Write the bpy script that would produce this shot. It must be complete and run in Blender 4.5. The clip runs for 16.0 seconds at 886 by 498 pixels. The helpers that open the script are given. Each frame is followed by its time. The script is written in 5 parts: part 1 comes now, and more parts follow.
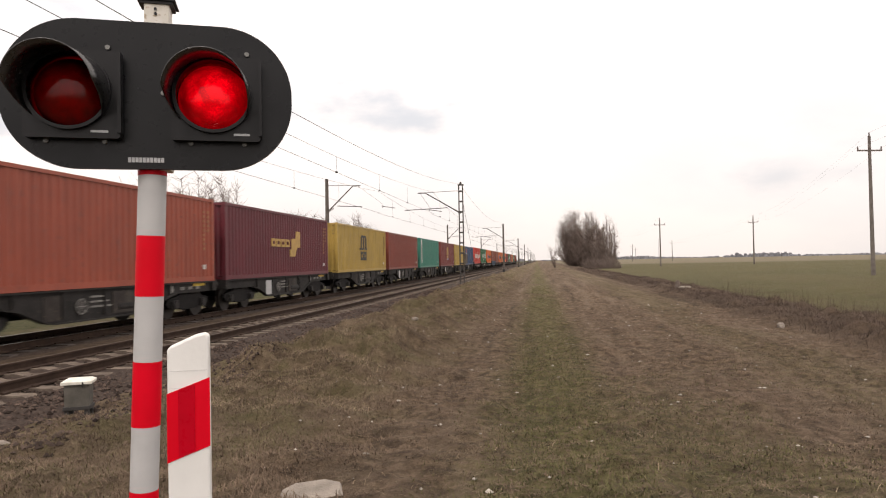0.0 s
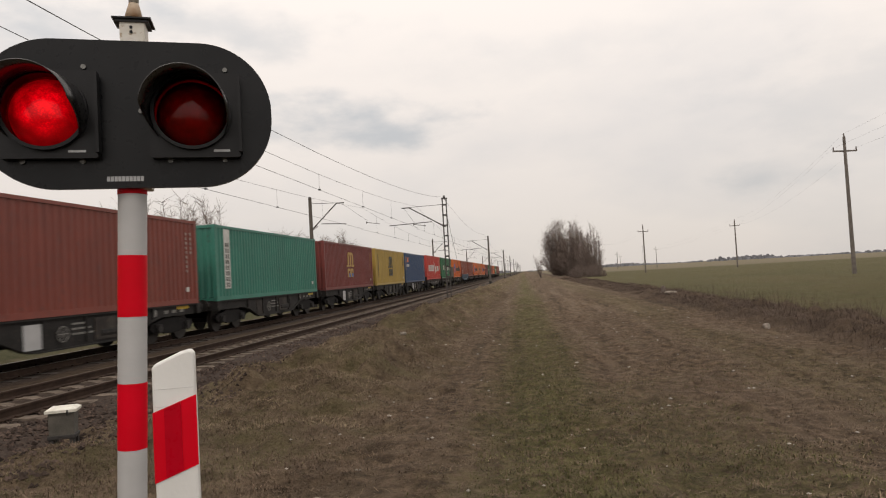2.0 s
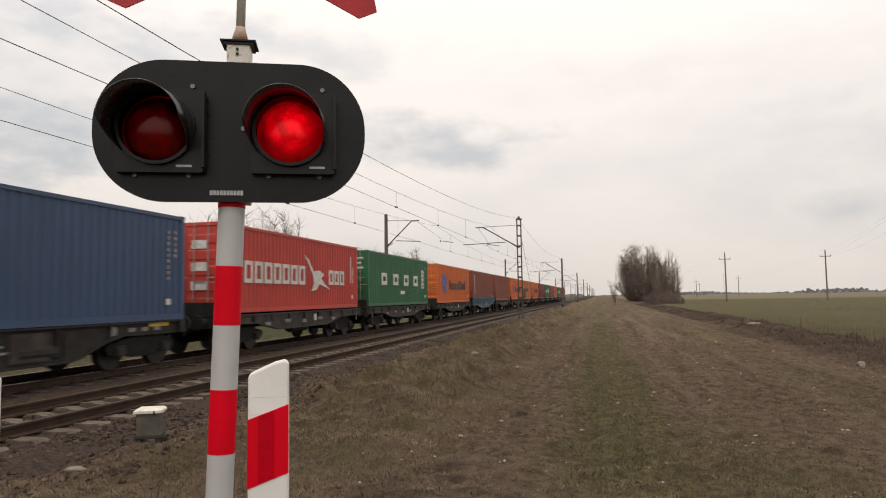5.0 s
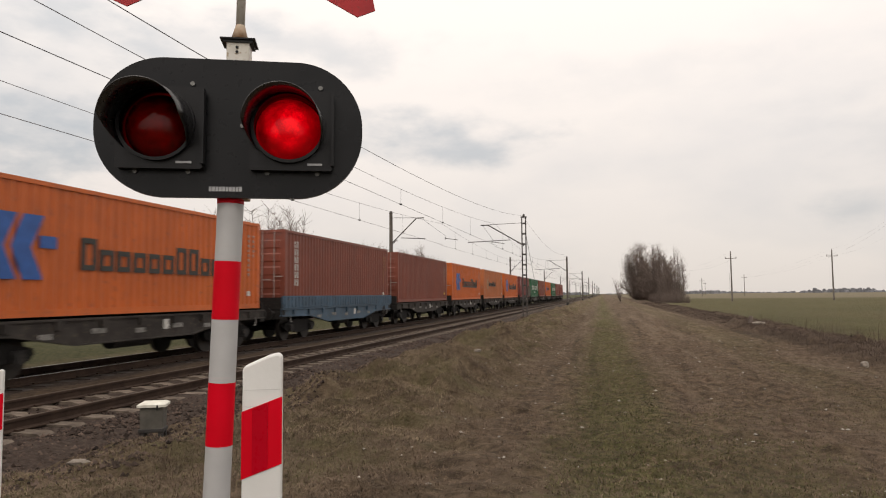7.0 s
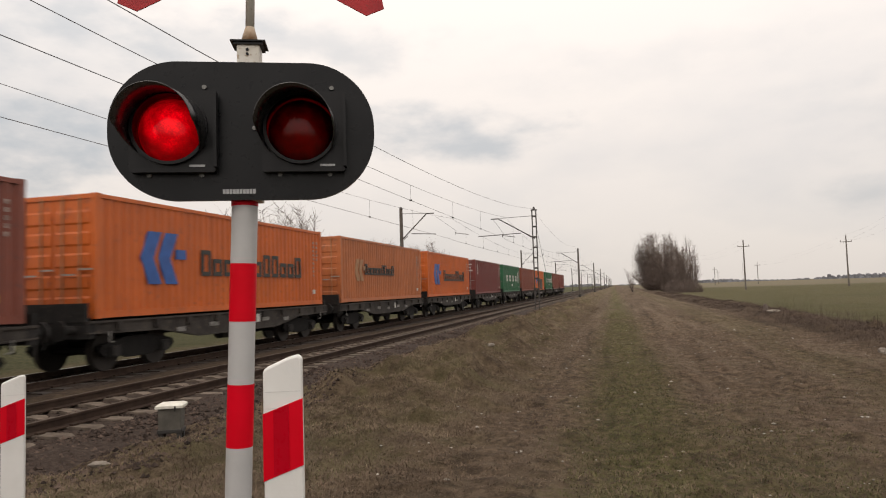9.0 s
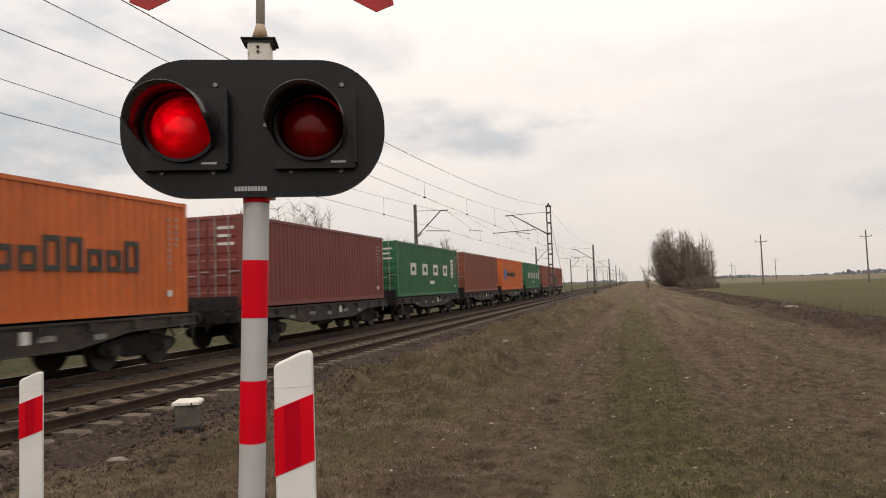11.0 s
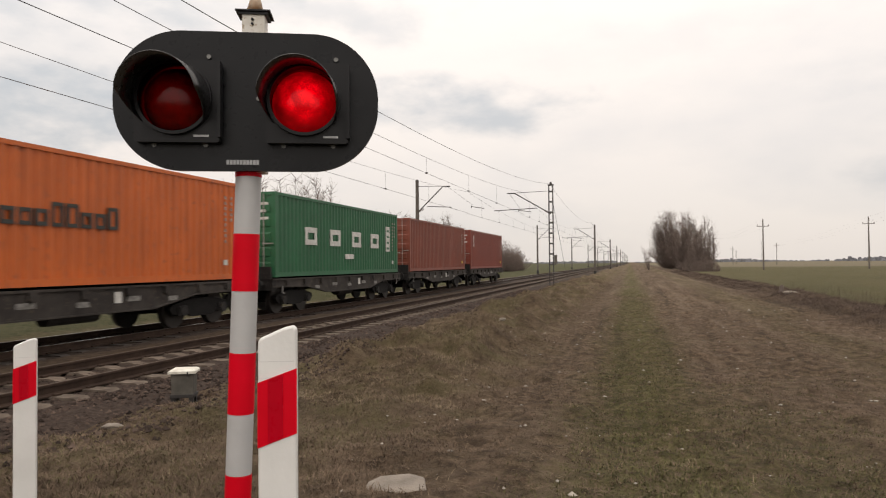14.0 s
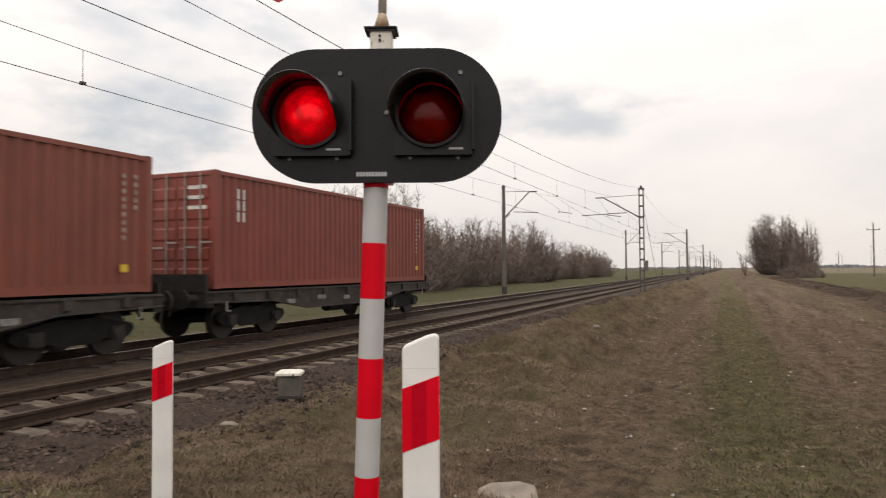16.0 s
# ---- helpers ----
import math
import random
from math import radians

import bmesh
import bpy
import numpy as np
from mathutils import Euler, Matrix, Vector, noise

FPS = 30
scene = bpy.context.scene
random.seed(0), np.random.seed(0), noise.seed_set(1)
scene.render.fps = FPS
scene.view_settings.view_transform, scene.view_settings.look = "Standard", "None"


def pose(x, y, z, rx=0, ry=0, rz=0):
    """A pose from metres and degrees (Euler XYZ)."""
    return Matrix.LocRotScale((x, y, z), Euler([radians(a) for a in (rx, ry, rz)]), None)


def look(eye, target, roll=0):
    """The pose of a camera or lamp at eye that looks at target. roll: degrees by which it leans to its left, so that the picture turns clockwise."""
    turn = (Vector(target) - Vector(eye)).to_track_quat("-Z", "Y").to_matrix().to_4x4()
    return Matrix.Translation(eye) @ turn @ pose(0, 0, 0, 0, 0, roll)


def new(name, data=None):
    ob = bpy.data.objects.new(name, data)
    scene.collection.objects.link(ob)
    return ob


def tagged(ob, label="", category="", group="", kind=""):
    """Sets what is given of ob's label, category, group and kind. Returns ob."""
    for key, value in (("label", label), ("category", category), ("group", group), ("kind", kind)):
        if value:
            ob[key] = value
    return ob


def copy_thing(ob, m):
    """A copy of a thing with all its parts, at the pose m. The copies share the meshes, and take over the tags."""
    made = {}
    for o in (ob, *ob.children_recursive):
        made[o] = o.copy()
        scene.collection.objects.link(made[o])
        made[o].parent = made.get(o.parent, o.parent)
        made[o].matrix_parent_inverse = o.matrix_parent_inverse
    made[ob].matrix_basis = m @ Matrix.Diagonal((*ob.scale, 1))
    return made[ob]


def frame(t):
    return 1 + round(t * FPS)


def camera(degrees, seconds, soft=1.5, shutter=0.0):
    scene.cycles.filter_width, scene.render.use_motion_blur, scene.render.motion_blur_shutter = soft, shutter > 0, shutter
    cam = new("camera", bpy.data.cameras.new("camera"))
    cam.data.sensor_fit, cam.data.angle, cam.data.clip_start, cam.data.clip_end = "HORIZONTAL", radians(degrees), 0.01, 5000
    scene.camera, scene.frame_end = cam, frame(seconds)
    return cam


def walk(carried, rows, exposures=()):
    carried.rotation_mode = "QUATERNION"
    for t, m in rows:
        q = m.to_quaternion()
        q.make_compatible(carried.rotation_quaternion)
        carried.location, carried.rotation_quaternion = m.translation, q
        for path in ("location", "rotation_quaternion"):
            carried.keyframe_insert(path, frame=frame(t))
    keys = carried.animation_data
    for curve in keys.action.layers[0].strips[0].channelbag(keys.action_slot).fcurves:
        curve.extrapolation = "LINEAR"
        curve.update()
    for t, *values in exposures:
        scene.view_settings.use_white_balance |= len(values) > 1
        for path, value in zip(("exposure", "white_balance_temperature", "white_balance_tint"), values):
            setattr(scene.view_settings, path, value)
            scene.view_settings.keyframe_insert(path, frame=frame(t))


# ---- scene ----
cam = camera(66.3, 16.0, soft=1.1, shutter=0.25)
PATH = [
    (0, (0.001, 0.562, 1.677), (-0.283, 2.542, 1.715), -1.1),
    (0.5, (0.004, 0.582, 1.674), (-0.285, 2.56, 1.729), -1.9),
    (1, (0.012, 0.595, 1.665), (-0.247, 2.577, 1.734), -2.5),
    (1.5, (0.021, 0.589, 1.659), (-0.195, 2.576, 1.737), -3.0),
    (2, (0.0, 0.571, 1.652), (-0.24, 2.555, 1.73), -3.2),
    (2.5, (-0.013, 0.549, 1.652), (-0.311, 2.525, 1.731), -3.5),
    (3, (-0.036, 0.543, 1.65), (-0.381, 2.512, 1.717), -3.7),
    (3.5, (-0.047, 0.533, 1.65), (-0.436, 2.494, 1.715), -3.3),
    (4, (-0.059, 0.526, 1.659), (-0.488, 2.478, 1.744), -1.7),
    (4.5, (-0.062, 0.536, 1.663), (-0.51, 2.482, 1.78), -1.1),
    (5, (-0.063, 0.557, 1.658), (-0.51, 2.501, 1.801), -0.9),
    (7.5, (-0.004, 0.528, 1.651), (-0.475, 2.467, 1.78), -0.3),
    (8, (-0.011, 0.531, 1.654), (-0.488, 2.47, 1.771), -0.1),
    (8.5, (-0.029, 0.535, 1.657), (-0.511, 2.473, 1.768), -0.6),
    (9, (-0.031, 0.531, 1.664), (-0.524, 2.466, 1.785), -1.8),
    (11.5, (-0.014, 0.549, 1.657), (-0.551, 2.472, 1.766), -2.0),
    (12, (-0.014, 0.564, 1.658), (-0.503, 2.501, 1.753), -1.7),
    (12.5, (-0.01, 0.555, 1.667), (-0.458, 2.503, 1.749), -0.8),
    (13, (0.016, 0.548, 1.669), (-0.401, 2.503, 1.74), -1.1),
    (13.5, (0.045, 0.543, 1.665), (-0.397, 2.493, 1.719), -0.6),
    (14, (0.041, 0.542, 1.67), (-0.5, 2.467, 1.713), -0.5),
    (14.5, (0.004, 0.536, 1.672), (-0.582, 2.447, 1.709), -1.0),
    (15, (-0.019, 0.527, 1.672), (-0.622, 2.433, 1.714), -1.2),
    (15.5, (-0.061, 0.497, 1.675), (-0.69, 2.394, 1.72), -1.2),
    (16, (-0.132, 0.449, 1.687), (-0.906, 2.292, 1.748), -0.4),
]
walk(cam, [(t, look(eye, target, roll)) for t, eye, target, roll in PATH], exposures=[(0, 0.33, 7000, 17), (0.5, 0.07, 7000, 17), (1, -0.19, 7000, 15), (2, -0.18, 7000, 14), (5, -0.08, 7000, 14), (9, -0.1, 7000, 14), (12, -0.06, 7000, 14), (14, 0.0, 7000, 14), (16, 0.06, 6900, 14)])

# ---- light ----
world = bpy.data.worlds.new("overcast_sky")
scene.world = world
world.use_nodes = True
wn, wl = world.node_tree.nodes, world.node_tree.links
wn.clear()


def wnode(kind, **kw):
    n = wn.new(kind)
    for k, v in kw.items():
        n.inputs[k].default_value = v
    return n


sky = wn.new("ShaderNodeTexSky")
sky.sky_type, sky.sun_disc = "NISHITA", False
sky.sun_elevation, sky.sun_rotation = radians(47), radians(185)
coord = wn.new("ShaderNodeTexCoord")
spread = wn.new("ShaderNodeMapping")
spread.inputs["Scale"].default_value = (1.0, 1.0, 2.2)
spread.inputs["Location"].default_value = (0.35, 0.1, 0.2)
billow = wnode("ShaderNodeTexNoise", Scale=2.3, Detail=6.0, Roughness=0.5)
wl.new(coord.outputs["Generated"], spread.inputs["Vector"])
wl.new(spread.outputs["Vector"], billow.inputs["Vector"])
ramp = wn.new("ShaderNodeValToRGB")
ramp.color_ramp.elements[0].position, ramp.color_ramp.elements[0].color = 0.28, (0.86, 0.875, 0.89, 1)
ramp.color_ramp.elements[1].position, ramp.color_ramp.elements[1].color = 0.51, (1.045, 1.02, 0.99, 1)
wl.new(billow.outputs["Fac"], ramp.inputs["Fac"])


def cloud(before, centre, wide, tall, strength):
    """A soft grey-blue cloud bank round a direction, frayed by noise."""
    off, scl, ragged, size = wn.new("ShaderNodeVectorMath"), wn.new("ShaderNodeVectorMath"), wn.new("ShaderNodeVectorMath"), wn.new("ShaderNodeVectorMath")
    off.operation, scl.operation, ragged.operation, size.operation = "SUBTRACT", "MULTIPLY", "MULTIPLY_ADD", "LENGTH"
    off.inputs[1].default_value = centre
    scl.inputs[1].default_value = (1 / wide, 1 / wide, 1 / tall)
    ragged.inputs[1].default_value = (3.6, 3.6, 3.6)
    wl.new(coord.outputs["Generated"], off.inputs[0])
    wl.new(off.outputs["Vector"], scl.inputs[0])
    wl.new(fray.outputs["Vector"], ragged.inputs[0])
    wl.new(scl.outputs["Vector"], ragged.inputs[2])
    wl.new(ragged.outputs["Vector"], size.inputs[0])
    soft_edge = wnode("ShaderNodeMapRange", **{"From Min": 1.5, "From Max": 0.1, "To Min": 0.0, "To Max": strength})
    soft_edge.interpolation_type = "SMOOTHSTEP"
    wl.new(size.outputs["Value"], soft_edge.inputs["Value"])
    m = wn.new("ShaderNodeMix")
    m.data_type = "RGBA"
    wl.new(soft_edge.outputs["Result"], m.inputs["Factor"])
    wl.new(before, m.inputs["A"])
    m.inputs["B"].default_value = (0.60, 0.665, 0.72, 1)
    return m.outputs["Result"]


tatter = wnode("ShaderNodeTexNoise", Scale=7.0, Detail=6.0, Roughness=0.55)
wl.new(spread.outputs["Vector"], tatter.inputs["Vector"])
fray = wn.new("ShaderNodeVectorMath")
fray.operation = "SUBTRACT"
fray.inputs[1].default_value = (0.5, 0.5, 0.5)
wl.new(tatter.outputs["Color"], fray.inputs[0])
clouds = ramp.outputs["Color"]
for centre, wide, tall, strength in (((-0.245, 0.94, 0.226), 0.17, 0.029, 0.85), ((-0.70, 0.68, 0.20), 0.14, 0.055, 1.0), ((-0.62, 0.70, 0.34), 0.2, 0.06, 0.75), ((-0.38, 0.86, 0.34), 0.14, 0.03, 0.5), ((0.315, 0.942, 0.112), 0.07, 0.022, 0.5), ((0.05, 0.96, 0.30), 0.22, 0.03, 0.16), ((0.45, 0.86, 0.20), 0.2, 0.06, 0.3)):
    clouds = cloud(clouds, centre, wide, tall, strength)
lift = wn.new("ShaderNodeSeparateXYZ")
wl.new(coord.outputs["Generated"], lift.inputs["Vector"])
grade = wnode("ShaderNodeMapRange", **{"From Min": 0.0, "From Max": 1.0, "To Min": 0.755, "To Max": 1.72})
wl.new(lift.outputs["Z"], grade.inputs["Value"])
dim = wn.new("ShaderNodeMix")
dim.data_type = "RGBA"
dim.inputs["Factor"].default_value = 0.93
thin = wn.new("ShaderNodeVectorMath")
thin.operation = "SCALE"
thin.inputs["Scale"].default_value = 0.1
wl.new(sky.outputs["Color"], thin.inputs[0])
wl.new(thin.outputs["Vector"], dim.inputs["A"])
wl.new(clouds, dim.inputs["B"])
ground_bg = wn.new("ShaderNodeBackground")
wl.new(dim.outputs["Result"], ground_bg.inputs["Color"])
wl.new(grade.outputs["Result"], ground_bg.inputs["Strength"])
wout = wn.new("ShaderNodeOutputWorld")
wl.new(ground_bg.outputs["Background"], wout.inputs["Surface"])

sun_data = bpy.data.lights.new("sun", "SUN")
sun_data.energy, sun_data.angle, sun_data.color = 0.85, radians(18), (1.0, 0.96, 0.9)
sun = new("sun", sun_data)
sun.matrix_world = look((-2, -22, 24), (0, 0, 0))


# ---- materials ----
def mat(name, col, col2=None, rough=0.6, metal=0.0, scale=4.0, bump=0.0, fine=60.0, vary=0.0, island=False, streak=0.0, spots=None, spec=0.5):
    """A surface with broad colour changes, fine grain and relief; streak: dirt running down; spots: a colour of small stains."""
    m = bpy.data.materials.new(name)
    m.use_nodes = True
    nodes, links = m.node_tree.nodes, m.node_tree.links
    b = nodes["Principled BSDF"]
    b.inputs["Roughness"].default_value, b.inputs["Metallic"].default_value = rough, metal
    b.inputs["Specular IOR Level"].default_value = spec
    tc = nodes.new("ShaderNodeTexCoord")
    n1 = nodes.new("ShaderNodeTexNoise")
    n1.inputs["Scale"].default_value, n1.inputs["Detail"].default_value = scale, 6
    links.new(tc.outputs["Object"], n1.inputs["Vector"])
    rampn = nodes.new("ShaderNodeValToRGB")
    e = rampn.color_ramp.elements
    col2 = col2 or tuple(c * 0.72 for c in col)
    e[0].position, e[0].color = 0.35, (*col2, 1)
    e[1].position, e[1].color = 0.65, (*col, 1)
    links.new(n1.outputs["Fac"], rampn.inputs["Fac"])
    out = rampn.outputs["Color"]

    def blend(fac, colour, mode="MIX"):
        nonlocal out
        x = nodes.new("ShaderNodeMix")
        x.data_type, x.blend_type = "RGBA", mode
        links.new(fac, x.inputs["Factor"])
        links.new(out, x.inputs["A"])
        x.inputs["B"].default_value = (*colour, 1)
        out = x.outputs["Result"]

    def band(scale_, lo, hi, top, mapping=None):
        n = nodes.new("ShaderNodeTexNoise")
        n.inputs["Scale"].default_value, n.inputs["Detail"].default_value = scale_, 5
        src = tc.outputs["Object"]
        if mapping:
            mp = nodes.new("ShaderNodeMapping")
            mp.inputs["Scale"].default_value = mapping
            links.new(src, mp.inputs["Vector"])
            src = mp.outputs["Vector"]
        links.new(src, n.inputs["Vector"])
        r = nodes.new("ShaderNodeMapRange")
        r.inputs["From Min"].default_value, r.inputs["From Max"].default_value = lo, hi
        r.inputs["To Max"].default_value = top
        links.new(n.outputs["Fac"], r.inputs["Value"])
        return r.outputs["Result"]

    if streak:
        blend(band(3.0, 0.5, 0.72, streak, (2.2, 2.2, 0.16)), tuple(c * 0.45 + 0.01 for c in col))
    if spots:
        blend(band(scale * 5, 0.6, 0.68, 0.8), spots)
    if vary or island:
        src = nodes.new("ShaderNodeNewGeometry").outputs["Random Per Island"] if island else nodes.new("ShaderNodeObjectInfo").outputs["Random"]
        h = nodes.new("ShaderNodeHueSaturation")
        r = nodes.new("ShaderNodeMapRange")
        r.inputs["To Min"].default_value, r.inputs["To Max"].default_value = 1 - (vary or 0.3), 1 + (vary or 0.3)
        links.new(src, r.inputs["Value"])
        links.new(r.outputs["Result"], h.inputs["Value"])
        links.new(out, h.inputs["Color"])
        out = h.outputs["Color"]
    links.new(out, b.inputs["Base Color"])
    nf = nodes.new("ShaderNodeTexNoise")
    nf.inputs["Scale"].default_value, nf.inputs["Detail"].default_value = fine, 4
    links.new(tc.outputs["Object"], nf.inputs["Vector"])
    rr = nodes.new("ShaderNodeMapRange")
    rr.inputs["To Min"].default_value, rr.inputs["To Max"].default_value = max(rough - 0.12, 0.02), min(rough + 0.12, 1)
    links.new(nf.outputs["Fac"], rr.inputs["Value"])
    links.new(rr.outputs["Result"], b.inputs["Roughness"])
    if bump:
        bp = nodes.new("ShaderNodeBump")
        bp.inputs["Strength"].default_value, bp.inputs["Distance"].default_value = bump, 0.02
        links.new(nf.outputs["Fac"], bp.inputs["Height"])
        links.new(bp.outputs["Normal"], b.inputs["Normal"])
    return m


def paint(name, col, dirt=0.5):
    return mat(name, col, tuple(c * 0.85 for c in col), rough=0.5, scale=1.2, fine=25, streak=dirt, bump=0.05, spots=tuple(c * 0.55 + 0.02 for c in col))


WHITE = mat("white_reflective_sheet", (0.72, 0.72, 0.70), (0.62, 0.62, 0.60), rough=0.4, scale=3, bump=0.05)
RED = mat("red_reflective_sheet", (0.64, 0.003, 0.016), (0.55, 0.003, 0.012), rough=0.42, scale=3, bump=0.05, spec=0.1)
DEEP_RED = mat("deep_red_reflector", (0.46, 0.002, 0.013), (0.40, 0.002, 0.011), rough=0.3, scale=9, spec=0.12)
POLE_GREY = mat("pale_grey_sheet", (0.46, 0.46, 0.46), (0.39, 0.39, 0.39), rough=0.5, scale=3, bump=0.05)
SIGN_WHITE = mat("weathered_white_enamel", (0.62, 0.60, 0.55), (0.5, 0.47, 0.4), rough=0.5, scale=9, spots=(0.3, 0.22, 0.13))
BLACK = mat("black_painted_aluminium", (0.009, 0.0095, 0.0105), (0.005, 0.0055, 0.0065), rough=0.30, scale=4, bump=0.006, fine=20, spec=0.24)
VISOR = mat("black_visor_plastic", (0.010, 0.010, 0.011), rough=0.33, scale=4, spec=0.26)
VISOR_SHEET = mat("glossy_black_visor", (0.014, 0.014, 0.015), rough=0.30, scale=4, spec=1.0)
BOLT = mat("zinc_bolt", (0.19, 0.19, 0.18), rough=0.4, metal=0.8, scale=30)
PALE_MARK = mat("pale_print", (0.42, 0.43, 0.44), rough=0.5, scale=30)
RUST = mat("rusty_galvanised_pipe", (0.42, 0.36, 0.28), (0.24, 0.13, 0.06), rough=0.75, scale=14, bump=0.2)
RAIL = mat("rusty_rail_steel", (0.052, 0.034, 0.025), (0.034, 0.022, 0.017), rough=0.8, scale=5, bump=0.1, spec=0.12)
RAIL_TOP = mat("worn_rail_head", (0.085, 0.064, 0.049), (0.052, 0.038, 0.029), rough=0.65, scale=6, spec=0.25)
# dark sleepers of the far track; shade under the train is part of this colour
SHADED_SLEEPER = mat("dark_train_shaded_sleeper", (0.050, 0.038, 0.030), (0.030, 0.022, 0.018), rough=0.9, scale=6, bump=0.3, vary=0.18)
POLISHED = mat("polished_rail_head", (0.42, 0.40, 0.38), (0.32, 0.30, 0.28), rough=0.28, metal=0.9, scale=6)
# red of the crossbuck ends, darkened: their backlit shade is put into the colour
SIGN_RED = mat("shade_darkened_red_enamel", (0.40, 0.020, 0.024), (0.30, 0.016, 0.020), rough=0.5, scale=9, spots=(0.22, 0.03, 0.025), spec=0.3)
SLEEPER = mat("weathered_concrete_sleeper", (0.150, 0.122, 0.098), (0.085, 0.067, 0.054), rough=0.9, scale=6, bump=0.3, vary=0.18, spec=0.12)
BALLAST = mat("brown_ballast_bed", (0.054, 0.039, 0.031), (0.026, 0.018, 0.014), rough=0.95, scale=14, bump=1.0, fine=30, spec=0.15)
STONE = mat("ballast_stone", (0.078, 0.056, 0.045), (0.040, 0.028, 0.023), rough=0.9, scale=3, spec=0.15, vary=0.65, island=True)
CONCRETE = mat("mast_concrete", (0.115, 0.10, 0.086), (0.08, 0.07, 0.06), rough=0.9, scale=2, bump=0.2, streak=0.4)
STEEL = mat("dull_mast_steel", (0.075, 0.068, 0.064), (0.048, 0.043, 0.040), rough=0.7, metal=0.3, scale=5)
INSUL = mat("brown_insulator", (0.09, 0.06, 0.05), rough=0.4)
WIRE = mat("dark_overhead_wire", (0.05, 0.05, 0.05), rough=0.6, metal=0.3)
TAR = mat("dark_mast_base", (0.03, 0.027, 0.025), rough=0.8)
WOOD = mat("grey_wooden_pole", (0.15, 0.13, 0.115), (0.10, 0.085, 0.075), rough=0.9, scale=3)
FRAME = mat("grimy_wagon_steel", (0.026, 0.024, 0.023), (0.015, 0.014, 0.013), rough=0.75, scale=2.5, bump=0.15, spots=(0.055, 0.045, 0.036), spec=0.25)
FRAME_GREY = mat("grey_wagon_steel", (0.058, 0.050, 0.044), (0.024, 0.020, 0.018), rough=0.75, scale=2.0, bump=0.15, spots=(0.085, 0.065, 0.048), streak=0.4, spec=0.25)
BOGIE = mat("oily_bogie_iron", (0.012, 0.011, 0.010), (0.007, 0.006, 0.006), rough=0.8, scale=5, bump=0.2, spec=0.2)
WHEEL = mat("wheel_steel", (0.035, 0.029, 0.025), rough=0.6, metal=0.4, scale=6)
BLUE_STEEL = mat("dusty_blue_wagon_paint", (0.055, 0.105, 0.16), (0.04, 0.07, 0.10), rough=0.65, scale=2, streak=0.5, spots=(0.10, 0.09, 0.08))
MARK_WHITE = mat("chalky_white_marking", (0.62, 0.61, 0.58), (0.45, 0.44, 0.41), rough=0.8, scale=8)
WAGON_MARK = mat("grimy_white_stencil", (0.26, 0.25, 0.235), (0.12, 0.115, 0.105), rough=0.85, scale=14)
FADED_WHITE = mat("faded_white_stencil", (0.40, 0.36, 0.32), (0.22, 0.17, 0.15), rough=0.85, scale=10)
MARK_YELLOW = mat("yellow_marking", (0.60, 0.40, 0.03), (0.45, 0.29, 0.03), rough=0.6, scale=6)
MARK_BLUE = mat("blue_marking", (0.02, 0.10, 0.36), rough=0.5)
MARK_DARK = mat("dark_marking", (0.035, 0.033, 0.028), rough=0.6)
MARK_GOLD = mat("gold_marking", (0.46, 0.29, 0.08), (0.36, 0.22, 0.07), rough=0.6)
MARK_ORANGE = mat("orange_marking", (0.62, 0.16, 0.04), rough=0.6)
MARK_PALE = mat("faded_marking", (0.38, 0.20, 0.10), rough=0.7)
SLAB = mat("pale_field_stone", (0.27, 0.235, 0.195), (0.17, 0.145, 0.12), rough=0.95, scale=5, bump=0.5)
LITTER = mat("pale_pebble", (0.36, 0.33, 0.285), (0.22, 0.195, 0.165), rough=0.9, scale=9, vary=0.3, island=True)
DEAD = mat("dead_grass", (0.148, 0.106, 0.074), (0.086, 0.060, 0.042), rough=0.95, scale=1.2, vary=0.38, island=True, spec=0.15)
STRAW = mat("pale_straw_grass", (0.235, 0.180, 0.118), (0.140, 0.104, 0.069), rough=0.95, scale=1.0, vary=0.35, island=True, spec=0.15)
WEED = mat("dark_dead_weed", (0.112, 0.084, 0.068), (0.066, 0.048, 0.039), rough=0.95, scale=1.0, vary=0.3, island=True, spec=0.1)
MOULD = mat("mould_line_shade", (0.60, 0.60, 0.585), rough=0.5, scale=5)
GREEN = mat("low_green_grass", (0.112, 0.104, 0.046), (0.078, 0.072, 0.034), rough=0.95, scale=1.0, vary=0.35, island=True, spec=0.15)
BARK = mat("grey_brown_bark", (0.150, 0.118, 0.100), (0.098, 0.076, 0.064), rough=0.95, scale=3)
TWIG = mat("bare_twig", (0.195, 0.150, 0.128), (0.128, 0.098, 0.085), rough=0.95, scale=2, vary=0.3, island=True)
GALV = mat("galvanised_bar", (0.36, 0.34, 0.32), (0.22, 0.20, 0.18), rough=0.5, metal=0.3, scale=9)
TRACK_SOIL = mat("dry_soil_between_tracks", (0.072, 0.052, 0.036), (0.036, 0.026, 0.019), rough=0.95, scale=7, bump=0.8, fine=30, spec=0.1)
# bare woods in pale bluish grey: distance haze is put into the colour
WOODS = mat("haze_greyed_far_woods", (0.150, 0.152, 0.165), (0.105, 0.106, 0.115), rough=1, scale=0.05)
LID = mat("white_box_lid", (0.68, 0.67, 0.60), (0.52, 0.5, 0.43), rough=0.6, scale=7)
BOXBODY = mat("grey_box_body", (0.10, 0.092, 0.076), (0.06, 0.055, 0.046), rough=0.85, scale=6, bump=0.2)


